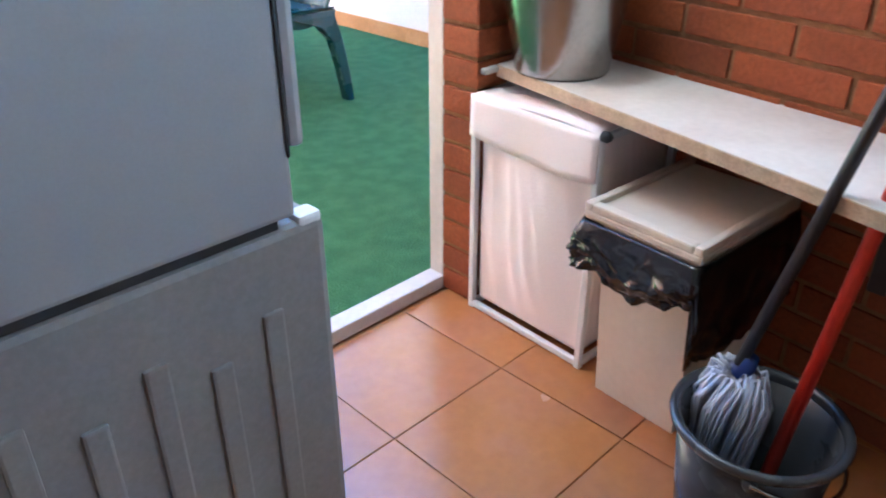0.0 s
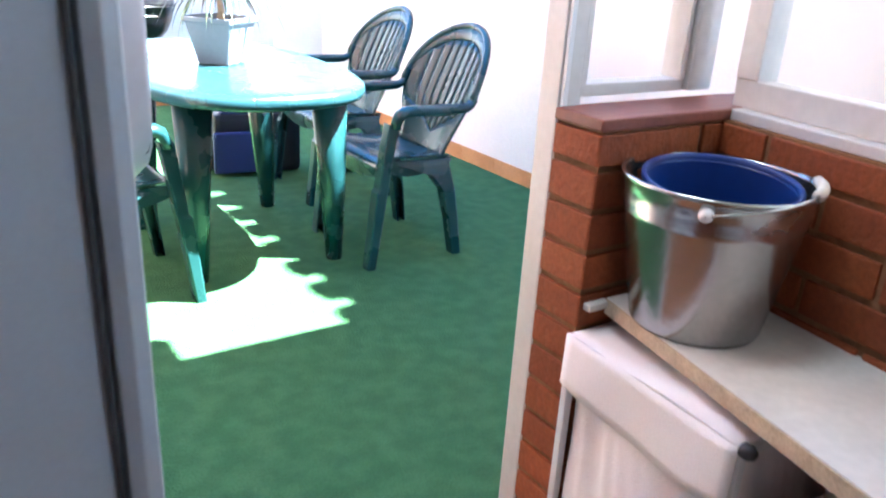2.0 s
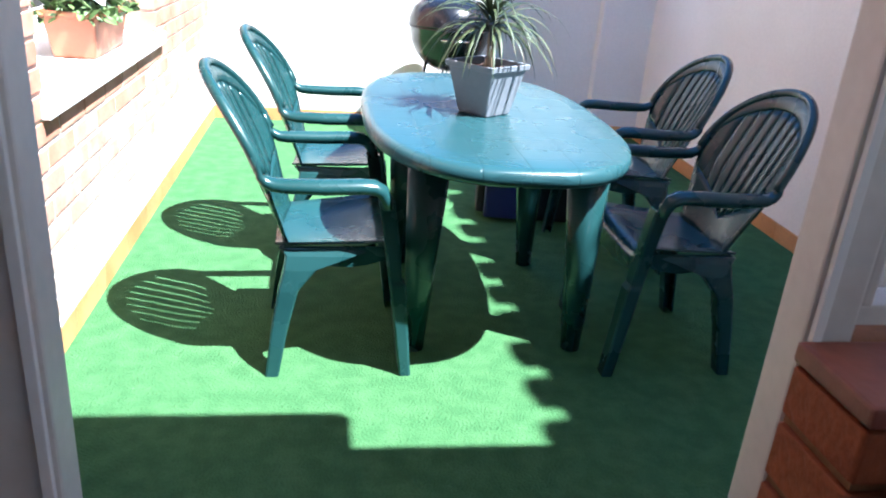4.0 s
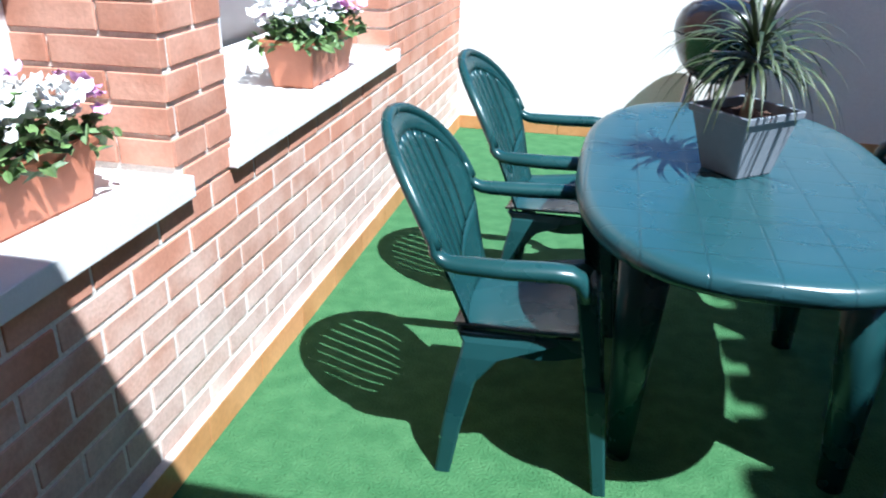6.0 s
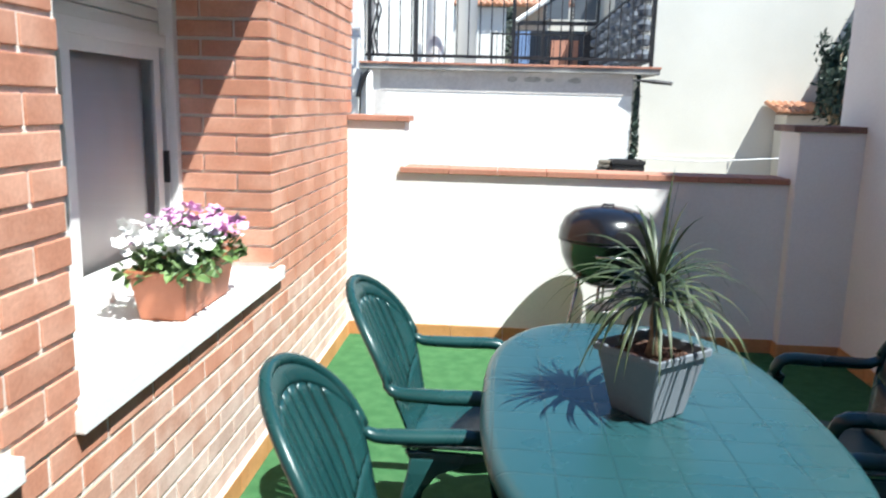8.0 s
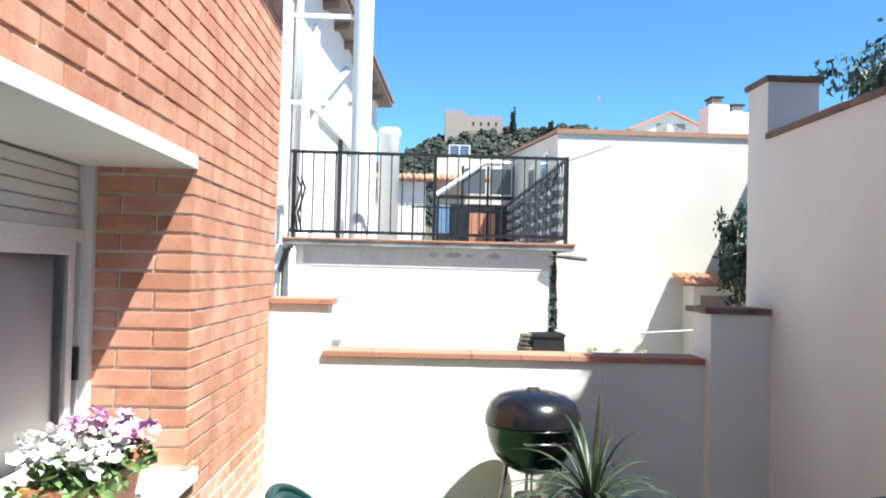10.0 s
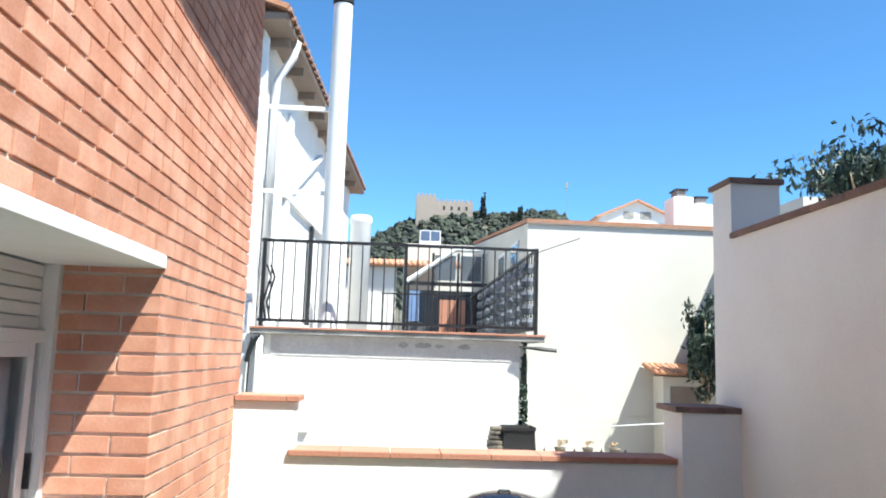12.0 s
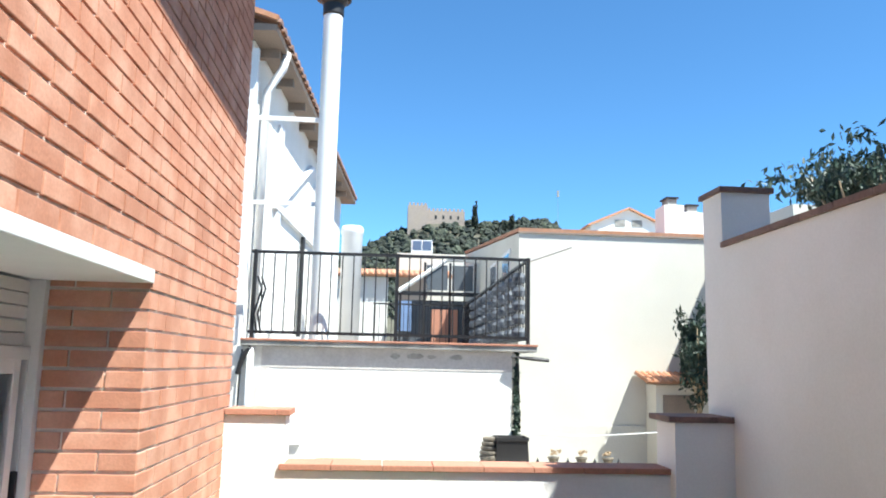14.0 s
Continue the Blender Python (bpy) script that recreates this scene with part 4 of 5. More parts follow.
part("body", lathe([(0.001, 0.004), (0.088, 0.004), (0.094, 0.0), (0.1215, 0.221), (0.122, 0.225), (0.118, 0.225), (0.1176, 0.221), (0.104, 0.115), (0.0907, 0.015), (0.088, 0.010), (0.001, 0.010)], 48), BLUE_PLASTIC, blue, smooth=True)
part("rim", lathe([(0.1185, 0.2255), (0.123, 0.224), (0.1275, 0.226), (0.1275, 0.234), (0.1245, 0.236), (0.1195, 0.234), (0.1185, 0.2255)], 48), BLUE_PLASTIC, blue, smooth=True)

mop = thing("mop_bucket", "dark grey plastic mop bucket with a pouring lip on the tiles", "bucket", at=pose(0.935, 0.385, 0))
part("body", lathe([(0.001, 0.0), (0.100, 0.0), (0.106, 0.01), (0.131, 0.240), (0.1275, 0.240), (0.1020, 0.020), (0.098, 0.014), (0.001, 0.014)], 44), MOP_GREY, mop, smooth=True)
part("rim", lathe([(0.129, 0.238), (0.143, 0.242), (0.1455, 0.250), (0.143, 0.257), (0.135, 0.258), (0.128, 0.252), (0.129, 0.238)], 44), MOP_GREY, mop, "pale worn rolled rim", True)
part("handle", tube([(0.145 * math.cos(a), 0.145 * math.sin(a), 0.236 - 0.05 * math.sin(a - 3.5)) for a in [3.5 + math.pi * k / 16 for k in range(17)]], 0.0035, 8), STEEL, mop, "thin wire handle hanging down", True)
for a in (3.5, 3.5 + math.pi):
    part("handle_boss", lathe([(0.001, 0.008), (0.010, 0.006), (0.012, 0.0), (0.012, -0.012)], 12, m=Matrix.Translation((0.136 * math.cos(a), 0.136 * math.sin(a), 0.228)) @ Matrix.Rotation(a, 4, "Z") @ Matrix.Rotation(radians(90), 4, "Y")), MOP_GREY, mop, smooth=True)
wm = thing("floor_mop", "wet string mop with a blue socket standing in the bucket", "mop", at=pose(0.985, 0.455, 0.06))
head = bmesh.new()
random.seed(5)
for i in range(240):
    a, r = random.uniform(0, 2 * math.pi), random.uniform(0.02, 0.07)
    top_z = 0.215
    tube([(0.018 * math.cos(a), 0.018 * math.sin(a), top_z), (r * 0.7 * math.cos(a + 0.3), r * 0.7 * math.sin(a + 0.3), top_z + random.uniform(-0.01, 0.02)), (r * math.cos(a), r * math.sin(a), top_z - random.uniform(0.02, 0.07)), (r * 0.8 * math.cos(a - 0.4), r * 0.8 * math.sin(a - 0.4), 0.02)], 0.0038, 5, bm=head)
part("mop_head", head, MOP_YARN, wm, "white and blue yarn", True, "stuff")
lean = Vector((0.10, -0.20, 1.0)).normalized()
part("socket", tube([Vector((0, 0, 0.19)), Vector((0, 0, 0.19)) + lean * 0.07], [0.024, 0.015], 14), BLUE_PLASTIC, wm, "blue plastic socket", True)
part("handle", tube([Vector((0, 0, 0.24)), Vector((0, 0, 0.24)) + lean * 1.05], 0.011, 10), HANDLE_DARK, wm, smooth=True)
broom = thing("red_handled_mop", "mop with a red handle leaning in the grey bucket", "mop", at=pose(0.965, 0.365, 0.03))
lean2 = Vector((0.16, -0.07, 1.0)).normalized()
part("handle", tube([Vector((0, 0, 0.04)), lean2 * 1.2], 0.0125, 10), HANDLE_RED, broom, smooth=True)
part("head", lathe([(0.001, 0.0), (0.05, 0.0), (0.045, 0.03), (0.018, 0.07), (0.001, 0.075)], 20), MOP_GREY, broom, smooth=True)

# ---- terrace things ----
planter = thing("planter", "grey square tapered plastic plant pot on the green table", "plant pot", at=pose(1.205, 3.275, TH, 0, 0, 40))
bm = bmesh.new()
rows = []
for h, z in ((0.060, 0.0), (0.062, 0.002), (0.092, 0.150), (0.100, 0.150), (0.102, 0.170), (0.094, 0.170), (0.090, 0.140)):
    rows.append([bm.verts.new((sx * h, sy * h, z)) for sx, sy in ((-1, -1), (1, -1), (1, 1), (-1, 1))])
for a, b in zip(rows, rows[1:]):
    for i in range(4):
        bm.faces.new((a[i], a[(i + 1) % 4], b[(i + 1) % 4], b[i]))
bm.faces.new(rows[0])
bmesh.ops.bevel(bm, geom=[e for e in bm.edges], offset=0.0025, segments=1, affect="EDGES")
part("pot", bm, POT_GREY, planter)
bm = bmesh.new()
bmesh.ops.create_grid(bm, x_segments=26, y_segments=26, size=0.089)
for v in bm.verts:
    v.co.z = 0.145 + 0.008 * noise.noise(v.co * 60)
part("soil", bm, SOIL, planter, "brown bark chips")
random.seed(11)
draco = thing("dragon_plant", "potted dragon plant with long drooping strap leaves", "plant", at=pose(1.205, 3.275, TH + 0.135))
part("trunk", tube([(0, 0, 0), (0.006, 0.004, 0.05), (0.0, 0.0, 0.10), (0.004, 0, 0.15)], [0.018, 0.012, 0.010, 0.009], 10), TRUNK, draco, smooth=True)
for i in range(104):
    a = i * 2.39996 + random.uniform(-0.3, 0.3)
    t = i / 103
    rise = 0.16 + 1.15 * t ** 2.2 + random.uniform(-0.35, 0.3)
    length = random.uniform(0.17, 0.33) * (1.0 if t < 0.8 else 0.85)
    bm = bmesh.new()
    p = Vector((0.01 * math.cos(a), 0.01 * math.sin(a), 0.13 + 0.07 * t))
    d = Vector((math.cos(a) * math.cos(rise), math.sin(a) * math.cos(rise), math.sin(rise)))
    side = Vector((-math.sin(a), math.cos(a), 0))
    prev, n = None, 8
    for k in range(n + 1):
        w = 0.0058 * math.sin(math.pi * min(1, 0.25 + 0.75 * k / n)) ** 0.7 * (1 - 0.9 * (k / n) ** 4)
        up = side.cross(d).normalized()
        row = [bm.verts.new(p - side * w + up * w * 0.4), bm.verts.new(p), bm.verts.new(p + side * w + up * w * 0.4)]
        if prev:
            for j in range(2):
                bm.faces.new((prev[j], prev[j + 1], row[j + 1], row[j]))
        prev = row
        p = p + d * (length / n)
        d = (d + Vector((0, 0, -0.18 - 0.31 * (k / n) * (1.25 - t)))).normalized()
    part("leaf", bm, LEAF_LONG, draco, smooth=True)


def flower_box(m, seed, pink, name="flower_box"):
    b = thing(name, "terracotta plastic window box on the white stone sill", "planter", "window boxes", m)
    rows = []
    bm = bmesh.new()
    for hx, hy, z in ((0.062, 0.170, 0.0), (0.066, 0.175, 0.004), (0.082, 0.200, 0.128), (0.090, 0.209, 0.130), (0.092, 0.211, 0.152), (0.082, 0.200, 0.152), (0.076, 0.190, 0.12)):
        rows.append([bm.verts.new((sx * hx, sy * hy, z)) for sx, sy in ((-1, -1), (1, -1), (1, 1), (-1, 1))])
    for a, c in zip(rows, rows[1:]):
        for i in range(4):
            bm.faces.new((a[i], a[(i + 1) % 4], c[(i + 1) % 4], c[i]))
    bm.faces.new(rows[0])
    bmesh.ops.bevel(bm, geom=[e for e in bm.edges], offset=0.004, segments=2, affect="EDGES")
    part("box", bm, BOX_CLAY, b)
    part("soil", box(-0.074, -0.188, 0.11, 0.074, 0.188, 0.125), SOIL, b)
    random.seed(seed)
    f = thing("petunias", "white and pink petunias in full flower in the window box", "flowers", "window box flowers", m)
    leaves = bmesh.new()
    for i in range(420):
        y, x = random.uniform(-0.23, 0.23), random.uniform(-0.12, 0.12)
        z = 0.13 + random.uniform(-0.02, 0.13) * (1 - (x / 0.16) ** 2) * (1 - (y / 0.30) ** 2)
        r = random.uniform(0.014, 0.030)
        m3 = Euler((random.uniform(-0.9, 0.9), random.uniform(-0.9, 0.9), random.uniform(0, 6.28))).to_matrix()
        pts = [(-1, 0, 0), (-0.3, 0.5, 0.15), (0.5, 0.42, 0.1), (1, 0, -0.2), (0.5, -0.42, 0.1), (-0.3, -0.5, 0.15)]
        vs = [leaves.verts.new(Vector((x, y, z)) + m3 @ (Vector(q) * r)) for q in pts]
        leaves.faces.new((vs[0], vs[1], vs[2], vs[3]))
        leaves.faces.new((vs[0], vs[3], vs[4], vs[5]))
    part("leaves", leaves, LEAF, f, "bright green leaves", False, "stuff")
    for i in range(165):
        y = random.uniform(-0.22, 0.22)
        x = random.uniform(-0.11, 0.12)
        z = 0.20 + random.uniform(0.0, 0.085) * (1 - (y / 0.33) ** 2) + (0.03 if random.random() < 0.2 else 0)
        is_pink = (y + 2.2 * (z - 0.235) > 0.015 if random.random() < 0.9 else random.random() < 0.3) if pink else y > 0.17
        r = random.uniform(0.014, 0.024)
        m3 = Euler((random.uniform(-0.7, 0.7), random.uniform(-0.2, 1.0), random.uniform(0, 6.28))).to_matrix()
        bm = bmesh.new()
        n = 15
        mid = bm.verts.new(Vector((x, y, z)) + m3 @ Vector((0, 0, -0.012)))
        r1, r2 = [], []
        for k in range(n):
            a = 2 * math.pi * k / n
            w = 1 + 0.16 * math.cos(5 * a) + random.uniform(-0.06, 0.06)
            r1.append(bm.verts.new(Vector((x, y, z)) + m3 @ Vector((0.5 * r * math.cos(a), 0.5 * r * math.sin(a), 0.002))))
            r2.append(bm.verts.new(Vector((x, y, z)) + m3 @ Vector((r * w * math.cos(a), r * w * math.sin(a), 0.004 * math.sin(5 * a + 1) - 0.002))))
        for k in range(n):
            bm.faces.new((mid, r1[k], r1[(k + 1) % n]))
            bm.faces.new((r1[k], r2[k], r2[(k + 1) % n], r1[(k + 1) % n]))
        part("blossom", bm, PETAL_PINK if is_pink else PETAL_WHITE, f, "pink blossom" if is_pink else "white blossom", True)
    return b


flower_box(pose(-0.238, 3.95, SILL_Z, 0, 0, 0) @ Matrix.Scale(1.12, 4), 21, True)
flower_box(pose(-0.300, 2.44, SILL_Z, 0, 0, -4) @ Matrix.Scale(0.98, 4), 22, False)

bbq = thing("kettle_barbecue", "black enamelled kettle barbecue on thin legs beside the white wall", "barbecue", at=pose(1.434, 5.755, 0) @ Matrix.Scale(0.935, 4))
part("bowl", lathe([(0.001, 0.505), (0.08, 0.51), (0.16, 0.55), (0.225, 0.62), (0.262, 0.70), (0.275, 0.785), (0.284, 0.79), (0.284, 0.80), (0.272, 0.80)], 48), BLACK_ENAMEL, bbq, smooth=True)
part("lid", lathe([(0.278, 0.802), (0.286, 0.806), (0.284, 0.815), (0.278, 0.86), (0.252, 0.92), (0.20, 0.963), (0.12, 0.985), (0.04, 0.992), (0.001, 0.993)], 48), BLACK_ENAMEL, bbq, smooth=True)
part("lid_handle", tube([(-0.035, 0, 0.985), (-0.03, 0, 1.003), (0.03, 0, 1.003), (0.035, 0, 0.985)], 0.008, 10), HANDLE_DARK, bbq, smooth=True)
part("vent", lathe([(0.035, 0.0), (0.035, 0.006), (0.001, 0.008)], 20, m=Matrix.Translation((0.11, -0.08, 0.975)) @ Matrix.Rotation(0.3, 4, "Y")), STEEL, bbq, "steel vent disc")
for sy in (-1,):
    part("bowl_handle", tube([(-0.09, sy * 0.27, 0.74), (-0.085, sy * 0.33, 0.74), (0.085, sy * 0.33, 0.74), (0.09, sy * 0.27, 0.74)], 0.009, 8), STEEL, bbq, "thin steel handle", True)
for i, a in enumerate((205, 335, 90)):
    c, s = math.cos(radians(a)), math.sin(radians(a))
    part("leg", tube([(0.17 * c, 0.17 * s, 0.58), (0.29 * c, 0.29 * s, 0.0)], 0.011, 10), STEEL, bbq, "thin aluminium leg", True)
part("ash_pail", lathe([(0.001, 0.215), (0.085, 0.215), (0.098, 0.36), (0.103, 0.365), (0.102, 0.372), (0.094, 0.366), (0.082, 0.222), (0.001, 0.222)], 28), ALU_WHITE, bbq, "pale metal ash pail under the bowl", True)
part("ash_rod", tube([(0, 0, 0.22), (0, 0, 0.51)], 0.008, 8), STEEL, bbq)

bag = thing("travel_bag", "navy and black soft travel bag standing on the turf", "bag", at=pose(1.70, 4.33, 0, 0, 0, -8))
part("body", box(-0.23, -0.13, 0.004, 0.23, 0.13, 0.33, 0.035), BLACK_CLOTH, bag, smooth=False)
part("top_panel", box(-0.19, -0.11, 0.325, 0.19, 0.11, 0.338, 0.005), NAVY, bag, "navy top panel")
part("pocket", box(-0.24, -0.165, 0.02, 0.02, -0.128, 0.24, 0.016), NAVY, bag, "navy front pocket")
part("end_pocket", box(-0.275, -0.09, 0.02, -0.228, 0.09, 0.20, 0.016), BLACK_CLOTH, bag)
part("handle", tube([(-0.10, 0, 0.335), (-0.08, 0, 0.375), (0.08, 0, 0.375), (0.10, 0, 0.335)], 0.010, 8), BLACK_CLOTH, bag, smooth=True)


# ---- beyond the terrace ----
def gutter_tiles(parent, mat, lo, hi, x, z, along="y", step=0.2, run=0.45, slope=0.3, radius=0.075, side=-1):
    """Barrel tiles with their round ends showing along an eave; the roof climbs away from it."""
    s = lo
    while s < hi:
        bm = bmesh.new()
        n = 8
        ends = []
        for d, dz in ((0.0, 0.0), (run, run * slope)):
            ring = []
            for k in range(n + 1):
                a = math.pi * k / n
                u, h = s + radius * math.cos(a), z + dz + radius * math.sin(a)
                ring.append(bm.verts.new((x - side * d, u, h) if along == "y" else (u, x - side * d, h)))
            ends.append(ring)
        for k in range(n):
            bm.faces.new((ends[0][k], ends[0][k + 1], ends[1][k + 1], ends[1][k]))
        bm.faces.new(ends[0])
        part("roof_tile", bm, mat, parent)
        s += step


EV = 3.40
house_e = thing("neighbour_house", "white neighbouring house with a clay tile eave above the boundary wall", "house", at=pose(0, 0, 0))
part("wall", box(EV + 0.50, -3.0, -0.02, 7.0, 5.6, 4.40), RENDER_WHITE, house_e)
bm = bmesh.new()
quad = [bm.verts.new(p) for p in ((EV, -3.2, 4.36), (EV, 6.1, 4.36), (7.2, 6.1, 5.6), (7.2, -3.2, 5.6))]
top = [bm.verts.new(v.co + Vector((0, 0, 0.05))) for v in quad]
bm.faces.new(quad)
bm.faces.new(top)
for i in range(4):
    bm.faces.new((quad[i], quad[(i + 1) % 4], top[(i + 1) % 4], top[i]))
part("roof", bm, ROOF_TILE, house_e)
gutter_tiles(house_e, ROOF_TILE, -3.1, 6.05, EV - 0.06, 4.39, radius=0.085, step=0.23)

# whitewashed building with a roof terrace behind the low wall
NY, TT = 9.84, 1.90                              # its front wall, the top of its edge tiles
STAINED_SHADED = material("stained_shaded_whitewash", (0.64, 0.60, 0.57), 0.95, vary=0.12, scale=3, bump=0.3, fine=40, hue=(0.50, 0.465, 0.445), spec=0.2)
terr = thing("terrace_building", "whitewashed outbuilding with a stained, shade-toned cornice carrying a roof terrace", "building", at=pose(0, 0, 0))
part("wall", box(-0.80, NY, -0.02, 2.19, 17.0, TT - 0.08), OLD_WHITE, terr)
# band toned for stains and for the slab's shadow, down to its edge
part("cornice", box(-0.50, NY - 0.006, 1.60, 2.19, NY, TT - 0.082), STAINED_SHADED, terr, "stained band with the slab's shadow painted in")
part("slab", box(-0.72, NY - 0.085, TT - 0.08, 2.45, 17.0, TT - 0.022, 0.01), GREY_STAIN, terr)
s = -0.72
while s < 2.44:
    part("edge_tile", box(s, NY - 0.10, TT - 0.022, min(s + 0.262, 2.46), NY + 0.12, TT, 0.004), TERRACOTTA, terr)
    s += 0.265
part("damp_patch", box(-0.56, NY - 0.005, 1.10, -0.43, NY, 1.598), STAINED_SHADED, terr, "grey patch of bare render")
random.seed(14)
for x, w, h in ((0.92, 0.10, 0.05), (1.13, 0.16, 0.06), (1.31, 0.09, 0.04), (1.58, 0.13, 0.05)):
    n = 14
    bm = bmesh.new()
    ring = [bm.verts.new((x + w * (0.5 + 0.12 * random.random()) * math.cos(2 * math.pi * k / n), NY - 0.0065, 1.745 + h * (0.45 + 0.3 * random.random()) * math.sin(2 * math.pi * k / n))) for k in range(n)]
    bm.faces.new(ring)
    back_ring = [bm.verts.new(v.co + Vector((0, 0.004, 0))) for v in ring]
    bm.faces.new(back_ring)
    for k in range(n):
        bm.faces.new((ring[k], ring[(k + 1) % n], back_ring[(k + 1) % n], back_ring[k]))
    part("flaked_patch", bm, GREY_STAIN, terr, "dark flaked patch")
part("downpipe", tube([(-0.61, NY - 0.05, 1.80), (-0.61, NY - 0.05, 0.0)], 0.038, 12), ALU_WHITE, terr, smooth=True)
part("bracket", tube([(-0.60, NY - 0.06, 1.80), (-0.68, NY - 0.06, 1.72), (-0.74, NY - 0.06, 1.52)], [0.03, 0.035, 0.02], 8), IRON, terr, "rusty iron bracket")
part("cable", tube([(-0.70, NY - 0.04, 1.78), (-0.715, NY - 0.04, 1.40), (-0.72, NY - 0.04, 0.6)], 0.010, 6), IRON, terr, "black cable")
part("meter_box", box(-0.185, NY - 0.04, 0.80, -0.05, NY, 0.955, 0.006), STONE_SILL, terr, "small grey utility box")
part("gutter", tube([(2.17, NY - 0.08, 1.765), (2.40, NY - 0.09, 1.75), (2.575, NY - 0.10, 1.735)], [0.02, 0.045, 0.04], 8, flat=0.5), IRON, terr)

rail = thing("terrace_railing", "dark iron railing with thin upright bars round the roof terrace", "railing", at=pose(0, 0, 0))
RZ0, RZ1, RY, RE = 1.95, 2.835, NY - 0.01, 16.8
for y0, y1, x in ((RY, RE, 2.36),):
    for z in (RZ0 + 0.02, RZ1):
        part("rail", box(x - 0.015, y0, z - 0.015, x + 0.015, y1, z + 0.015), IRON, rail)
    s = y0 + 0.14
    while s < y1:
        part("bar", box(x - 0.008, s - 0.008, RZ0, x + 0.008, s + 0.008, RZ1), IRON, rail)
        s += 0.16
for y, x0 in ((RY, -0.66), (RE, 0.55)):
    for z in (RZ0 + 0.02, RZ1):
        part("rail", box(x0, y - 0.015, z - 0.016, 2.375, y + 0.015, z + 0.016), IRON, rail)
    s = x0 + 0.125
    while s < 2.34:
        part("bar", box(s - 0.0065, y - 0.007, RZ0, s + 0.0065, y + 0.007, RZ1), IRON, rail)
        s += 0.1215
for x, y in ((-0.62, RY), (0.913, RY), (2.36, RY), (0.58, RE), (2.36, RE)):
    part("post", box(x - 0.019, y - 0.02, TT - 0.03, x + 0.019, y + 0.02, RZ1 + 0.02), IRON, rail)
part("line_arm", tube([(2.365, RY, RZ1 - 0.02), (2.80, RY - 0.2, RZ1 + 0.13)], 0.011, 8), ALU_WORN, rail, "clothes line arm")
for x in (-0.52, -0.56):
    part("scroll", tube([(x, RY - 0.02, RZ0), (x - 0.04, RY - 0.04, 2.16), (x + 0.03, RY - 0.04, 2.43), (x - 0.02, RY - 0.03, 2.56)], 0.012, 8), IRON, rail)
for r in range(5):
    for k in range(9):
        y = NY + 0.3 + k * 0.55
        part("planter_bag", lathe([(0.001, 0.0), (0.07, 0.01), (0.085, 0.07), (0.06, 0.12), (0.001, 0.12)], 10, m=Matrix.Translation((2.31, y, 1.98 + r * 0.155))), POT_DARK, rail)

# tall white house on the west side
white = thing("white_house", "tall white house with an overhanging tiled eave and white pipes", "house", at=pose(-0.83, 10.15, -0.05, 0, 0, -3.2) @ Matrix.Diagonal((1, 1.2, 1, 1)))
part("wall", box(-5.0, 0.0, -0.02, 0.0, 7.5, 5.42), OLD_WHITE, white)
part("eave", box(-5.2, -0.25, 5.42, 0.31, 7.75, 5.50), EAVE_WOOD, white)
part("roof", sheet(lambda u, v: (0.33 - 5 * v, -0.3 + 8.1 * u, 5.55 + 1.7 * v), steps(0, 1, 2), steps(0, 1, 2), 0.06), ROOF_TILE, white)
gutter_tiles(white, DARK_COPING, -0.2, 7.7, 0.36, 5.50, radius=0.075, step=0.2, side=1)
for y in (0.2, 1.0, 1.8, 2.6, 3.4, 4.2, 5.0, 5.8, 6.6):
    part("rafter_end", box(0.0, y, 5.31, 0.24, y + 0.08, 5.42), EAVE_WOOD, white)
part("corner_post", box(-0.16, -0.07, 0.0, 0.07, 0.0, 5.3, 0.01), ALU_WHITE, white)
part("downpipe", tube([(0.30, 0.35, 5.45), (0.26, 0.35, 5.25), (0.08, 0.35, 4.95), (0.07, 0.35, 2.1)], 0.05, 12), ALU_WHITE, white, smooth=True)
part("pilaster", box(0.0, 1.3, 2.1, 0.05, 1.5, 4.9), ALU_WHITE, white)
part("brace_band", box(0.0, 1.2, 3.72, 0.06, 4.6, 3.82), ALU_WHITE, white)
part("brace", tube([(0.03, 1.6, 3.9), (0.03, 3.6, 5.0)], 0.06, 6), ALU_WHITE, white)
part("dark_pipe", tube([(0.05, 3.1, 2.1), (0.05, 3.1, 3.7)], 0.035, 8), IRON, white, "dark vertical pipe")

flue = thing("flue_pipe", "white metal flue pipe with a dark cowl standing on the terrace", "chimney pipe", at=pose(0.06, NY + 0.36, TT - 0.022))
part("pipe", lathe([(0.001, 0), (0.112, 0.0), (0.112, 3.86), (0.001, 3.86)], 28), ALU_WHITE, flue, smooth=False)
part("cowl", lathe([(0.10, 3.86), (0.125, 3.88), (0.125, 4.00), (0.17, 4.06), (0.21, 4.08), (0.20, 4.12), (0.05, 4.20), (0.001, 4.21)], 28), IRON, flue, "dark cowl")
for z in (1.55, 2.55):
    part("bracket", box(-0.82, -0.02, z, -0.05, 0.02, z + 0.05), ALU_WHITE, flue)
tank = thing("water_tank", "white cylindrical water tank with a rounded lid", "water tank", at=pose(0.21, 14.0, TT - 0.022))
part("tank", lathe([(0.001, 0.0), (0.17, 0.0), (0.17, 1.86), (0.185, 1.88), (0.185, 1.95), (0.16, 2.0), (0.001, 2.02)], 28), ALU_WHITE, tank, smooth=True)

